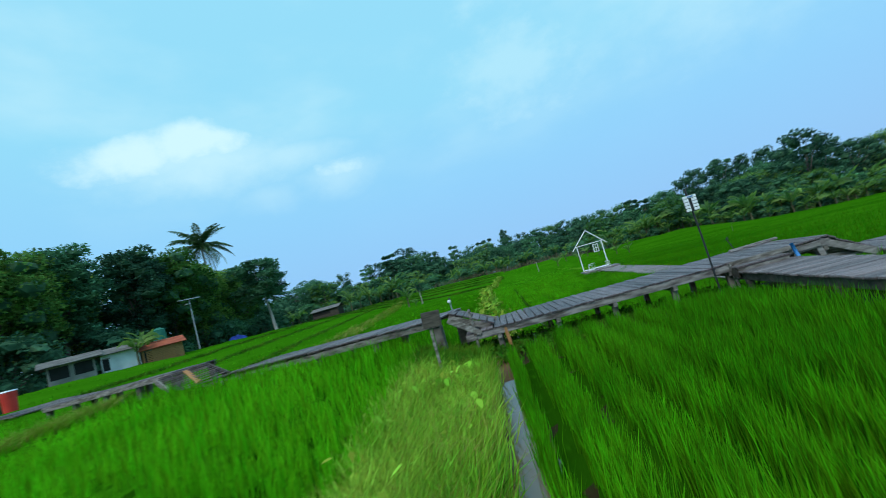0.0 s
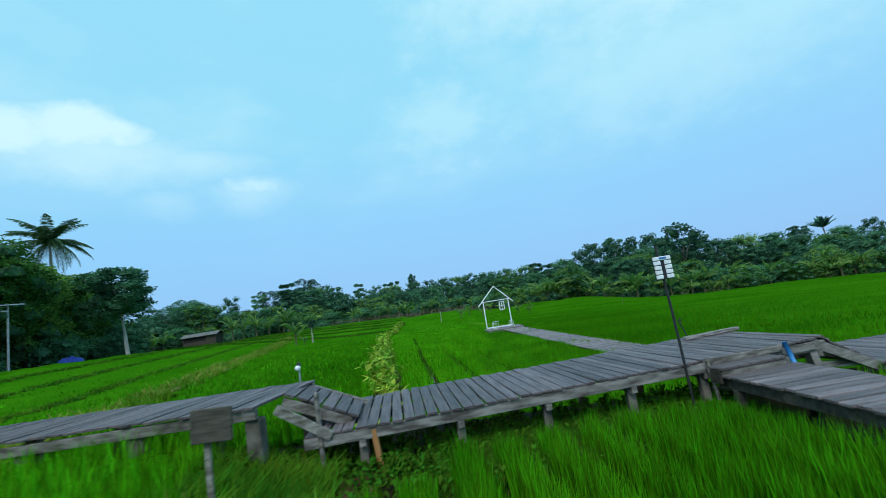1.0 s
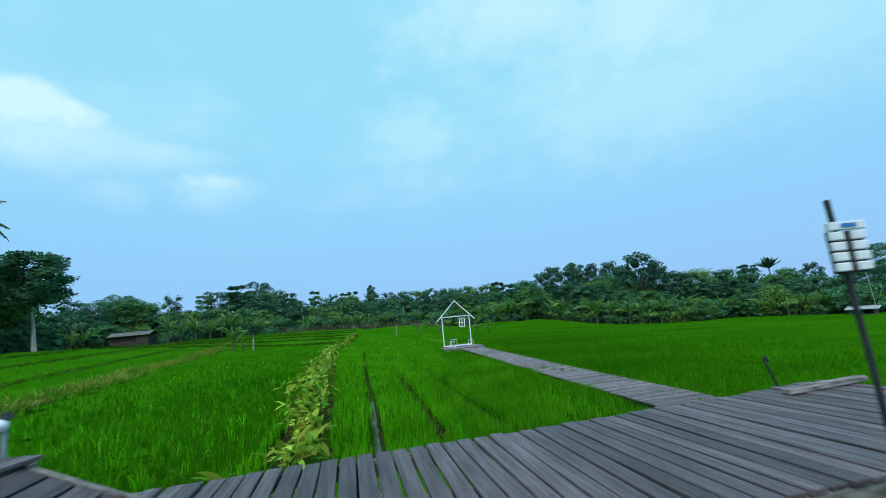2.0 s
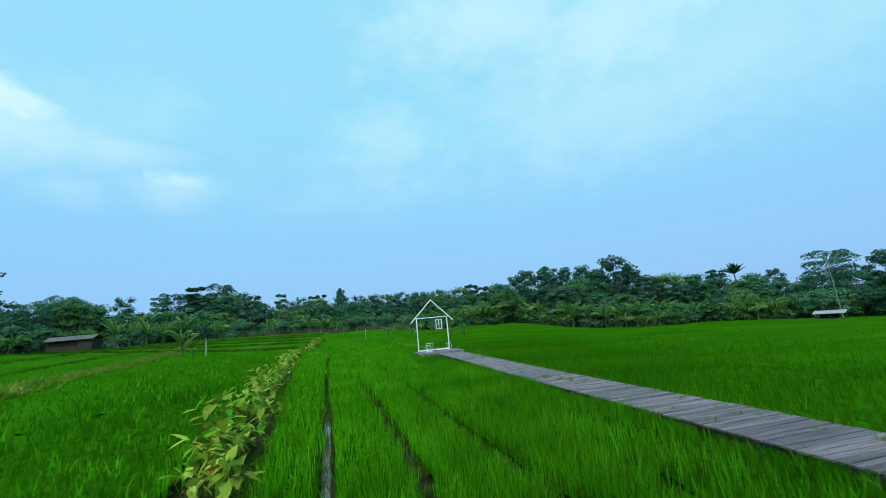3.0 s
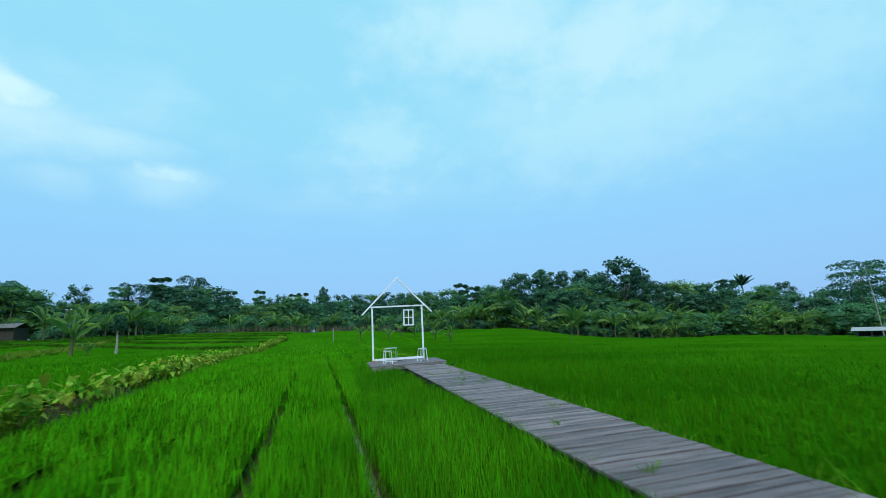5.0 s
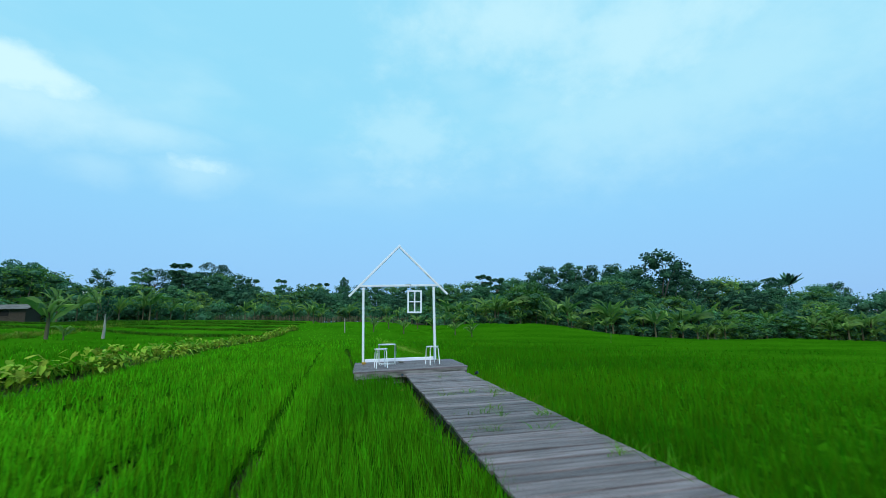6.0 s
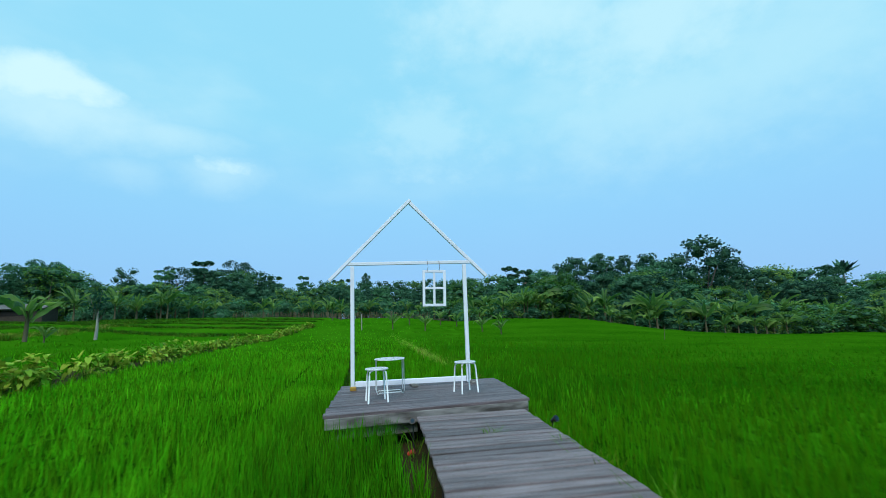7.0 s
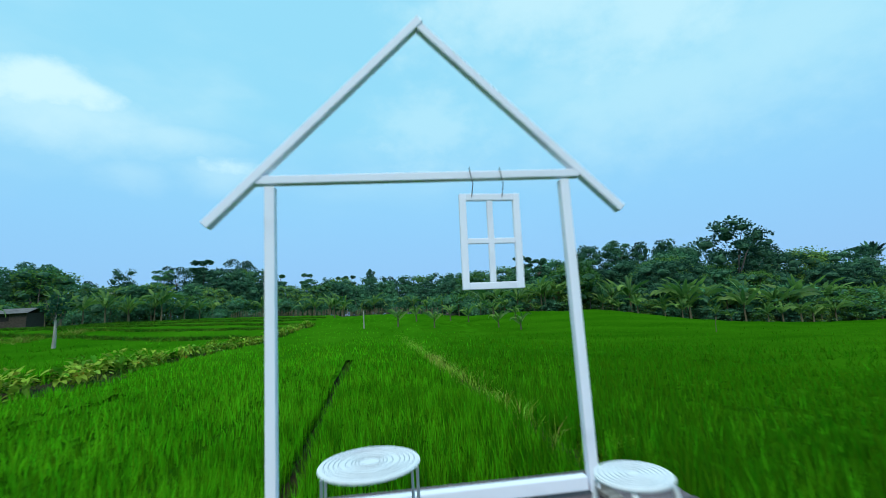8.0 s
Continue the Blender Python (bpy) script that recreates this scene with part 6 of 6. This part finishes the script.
def hut(x, y, turn, w, d, h, wall_mat, roof_mat, label, rise=0.5, eave=0.3, openings=(), size=1.0):
    """A small hut: four walls, two roof slopes (or one), openings as near-black shade panels."""
    hu = thing("hut", pose(x, y, hz(x, y), 0, 0, turn) @ Matrix.Diagonal((size, size, size, 1)), label, "hut")
    for lo, hi in (((-w / 2, -d / 2, -0.3), (w / 2, -d / 2 + 0.1, h)), ((-w / 2, d / 2 - 0.1, -0.3), (w / 2, d / 2, h)),
                   ((-w / 2, -d / 2 + 0.1, -0.3), (-w / 2 + 0.1, d / 2 - 0.1, h)), ((w / 2 - 0.1, -d / 2 + 0.1, -0.3), (w / 2, d / 2 - 0.1, h))):
        box_part("wall", lo, hi, wall_mat, hu)
    for a, b, z0, z1 in openings:
        box_part("opening", (a, -d / 2 - 0.02, z0), (b, -d / 2 + 0.03, z1), DARK, hu, 0.004, label="near-black panel painting the shade inside an unglazed opening")
        box_part("lintel", (a - 0.05, -d / 2 - 0.05, z1), (b + 0.05, -d / 2 + 0.02, z1 + 0.07), TIMBER, hu, 0.004)
    half = d / 2 + eave
    for sd in (-1, 1):
        bm = bmesh.new()
        ln = math.hypot(half, rise)
        ang = math.degrees(math.atan2(rise, half))
        box(bm, (-w / 2 - eave, -ln if sd < 0 else 0, 0.0), (w / 2 + eave, 0 if sd < 0 else ln, 0.05), pose(0, 0, h + rise - 0.04, ang if sd < 0 else -ang, 0, 0), 0.01)
        part("roof", bm, roof_mat, hu)
    return hu


hut(-39.6, 1.6, 52, 2.0, 1.6, 0.9, WALLB, RUST, "small brown slatted shed with a faded red roof", 0.4, 0.2, openings=((-0.9, -0.55, 0.1, 0.8),), size=1.6)
hut(-41.6, -0.8, 52, 1.7, 1.8, 1.15, WALLW, TILE, "whitewashed hut with a grey sheet roof", 0.35, 0.25, openings=((-0.8, -0.5, 0.3, 0.9),), size=1.6)
hut(-43.4, -3.5, 52, 1.9, 2.0, 1.2, WALLG, TILE, "grey shed with dark open front and sheet roof", 0.35, 0.35, openings=((-0.85, -0.1, 0.5, 1.1), (0.1, 0.85, 0.5, 1.1)), size=1.6)
hut(-53.0, 62.5, 2, 8.6, 4.0, 3.2, DARKWOOD, TILE, "low brown hut with a weathered grey roof", 0.95, 0.5, openings=((-4.0, 1.6, 1.9, 3.0),), size=0.77)
hut(-54.4, 84.0, 30, 3.2, 3.0, 7.8, WALLW, WALLW, "far white-walled house among the trees", 0.4, 0.2, size=0.76)


def slats(x, y, turn, w, h, n):
    """Horizontal slats on the front of a shed."""
    fr = thing("slat_screen", pose(x, y, hz(x, y), 0, 0, turn), "orange-brown slatted timber screen before a shed", "screen")
    for i in range(n):
        box_part("slat", (-w / 2, -0.03, 0.05 + i * h / n), (w / 2, 0.0, 0.05 + (i + 0.75) * h / n), ORANGE, fr, 0.005)
    for px in (-w / 2 + 0.05, 0.0, w / 2 - 0.05):
        box_part("stud", (px - 0.03, 0.003, -0.2), (px + 0.03, 0.05, h), BARK, fr, 0.005)


slats(-38.6, 0.6, 52, 2.3, 1.35, 9)


def shelter(x, y, turn):
    sh = thing("shelter", pose(x, y, hz(x, y), 0, 0, turn), "open field shelter with a pale sheet roof on posts", "shelter")
    for px in (-1.4, 0.0, 1.4):
        for py in (-0.7, 0.7):
            box_part("post", (px - 0.05, py - 0.05, -0.2), (px + 0.05, py + 0.05, 1.25), BARK, sh)
    box_part("roof", (-1.9, -1.1, 0), (1.9, 1.1, 0.04), material("pale_sheet", (0.30, 0.31, 0.32), (0.42, 0.43, 0.44), 0.6, 2, (1, 6, 1), 0.3, 10), sh, m=pose(0, 0, 1.32, 10, 0, 0))
    box_part("bench", (-1.2, -0.4, 0.35), (1.2, 0.5, 0.42), TIMBER, sh)
    # panel in the interior shade colour, for the dark below the roof
    box_part("back_panel", (-1.3, 0.72, 0.0), (0.9, 0.78, 1.0), DARK, sh)


shelter(65.0, 27.1, -62)


def street_lamp(x, y):
    sl = thing("street_lamp", pose(x, y, hz(x, y)) @ Matrix.Diagonal((1.28, 1.28, 1.28, 1)), "grey solar street lamp with a panel and arm", "street lamp")
    bm = bmesh.new()
    tube(bm, [(0, 0, -0.2), (0, 0, 4.9)], [0.075, 0.055], 10)
    part("pole", bm, GREYM, sl)
    bm = bmesh.new()
    tube(bm, [(0, 0, 4.0), (0.4, -0.5, 4.35), (0.75, -0.95, 4.4)], 0.03, 6)
    arm = part("arm", bm, GREYM, sl)
    box_part("lamp_head", (0.62, -1.35, 4.34), (0.86, -0.85, 4.42), GREYM, arm)
    box_part("solar_panel", (-0.9, -0.45, 0), (0.9, 0.45, 0.04), material("solar_panel", (0.25, 0.30, 0.36), (0.32, 0.37, 0.44), 0.25, 5, bump=0, spec=0.5), sl, m=pose(0, 0, 4.95, 10, 0, 50))


street_lamp(-43.1, 10.2)


def tank(x, y):
    tk = thing("water_tank", pose(x, y, hz(x, y)) @ Matrix.Diagonal((1.0, 1.0, 1.0, 1)), "green plastic water tank on a timber stand", "tank")
    bm = bmesh.new()
    bmesh.ops.create_cone(bm, cap_ends=True, segments=24, radius1=0.6, radius2=0.6, depth=1.1, matrix=pose(0, 0, 3.0))
    part("barrel", bm, TANKG, tk, smooth=False)
    bm = bmesh.new()
    bmesh.ops.create_cone(bm, cap_ends=True, segments=24, radius1=0.6, radius2=0.2, depth=0.25, matrix=pose(0, 0, 3.675))
    part("lid", bm, TANKG, tk)
    for a in (-0.45, 0.45):
        for b in (-0.45, 0.45):
            box_part("leg", (a - 0.06, b - 0.06, -0.2), (a + 0.06, b + 0.06, 2.45), TIMBER, tk)


tank(-44.7, 6.9)
tarp = thing("tarpaulin", pose(-44.9, 19.0, hz(-44.9, 19.0), 0, 0, 60) @ Matrix.Diagonal((1.27, 1.27, 1.27, 1)), "crumpled blue tarpaulin over a heap under the trees", "tarpaulin")
bm = bmesh.new()
bmesh.ops.create_grid(bm, x_segments=16, y_segments=10, size=1.0)
for v in bm.verts:
    v.co = Vector((v.co.x * 0.9, v.co.y * 0.6, 0.85 * (1 - v.co.y ** 2 * 0.6) * (1 - 0.4 * v.co.x ** 2) + 0.15 * noise.noise(v.co * 3)))
part("sheet", bm, TARPB, tarp, smooth=True)
mast = thing("mast", pose(68.4, 28.1, hz(68.4, 28.1)), "thin pale bamboo mast above the trees", "mast")
bm = bmesh.new()
tube(bm, [(0.6, 0.2, 0), (0.2, 0.1, 5.5), (-0.4, 0, 10.2)], [0.08, 0.06, 0.02], 6)
part("pole", bm, PALEBARK, mast)
stump = thing("dead_tree", pose(-20.0, 24.9, hz(-20.0, 24.9)), "small thin-leaved tree with a pale trunk in the field", "tree")
bm = bmesh.new()
tube(bm, [(0, 0, -0.2), (0.05, 0, 1.0), (0.0, 0.05, 2.2)], [0.12, 0.09, 0.04], 7)
part("trunk", bm, PALEBARK, stump)
for i in range(6):
    bm = bmesh.new()
    a = i * 1.1
    tube(bm, [(0, 0.03, 1.3 + 0.15 * i), (0.4 * math.cos(a), 0.4 * math.sin(a), 1.9 + 0.17 * i), (0.6 * math.cos(a), 0.6 * math.sin(a), 2.5 + 0.17 * i)], [0.03, 0.02, 0.008], 5)
    part("branch", bm, BARK, stump)
crown("stump", [(0.2, 0, 2.3, 0.5), (-0.3, 0.1, 2.6, 0.5), (0, 0.2, 3.0, 0.45), (0.35, -0.2, 2.8, 0.4)], 0.24, 170, LEAF_A, stump, 0.8, False, 71)


def fence():
    fc = thing("fence", Matrix(), "far fence of thin upright bamboo stakes", "fence")
    me = None
    for i in range(150):
        f = i / 149
        x = -30 + 36 * f
        y = float(wood_line(x)) - 0.6
        if me is None:
            bm = bmesh.new()
            tube(bm, [(0, 0, -0.2), (0, 0, 1.25)], 0.045, 5)
            me = bpy.data.meshes.new("stake")
            bm.to_mesh(me)
            bm.free()
            me.materials.append(BAMBOO)
        ob = new("stake", me)
        ob.parent = fc
        ob.matrix_basis = Matrix.Translation((x, y, hz(x, y))) @ Euler((0.06 * math.sin(i * 3.3), 0.08 * math.sin(i * 1.7), 0)).to_matrix().to_4x4() @ Matrix.Diagonal((1, 1, 0.8 + 0.4 * abs(math.sin(i * 2.9)), 1))


fence()


def thin_stake(x, y, h, r, mat, label, lean=0.0):
    st = thing("stake", pose(x, y, hz(x, y)), label, "stake")
    bm = bmesh.new()
    tube(bm, [(0, 0, -0.2), (lean * 0.5, 0, h * 0.5), (lean, 0.02, h)], [r, r * 0.9, r * 0.7], 6)
    part("rod", bm, mat, st)


thin_stake(-3.2, 37.6, 1.9, 0.07, PALEBARK, "pale stub of a trunk standing among bananas")
thin_stake(18.7, 21.4, 1.2, 0.018, BAMBOO, "thin bamboo stick leaning in the rice", 0.12)
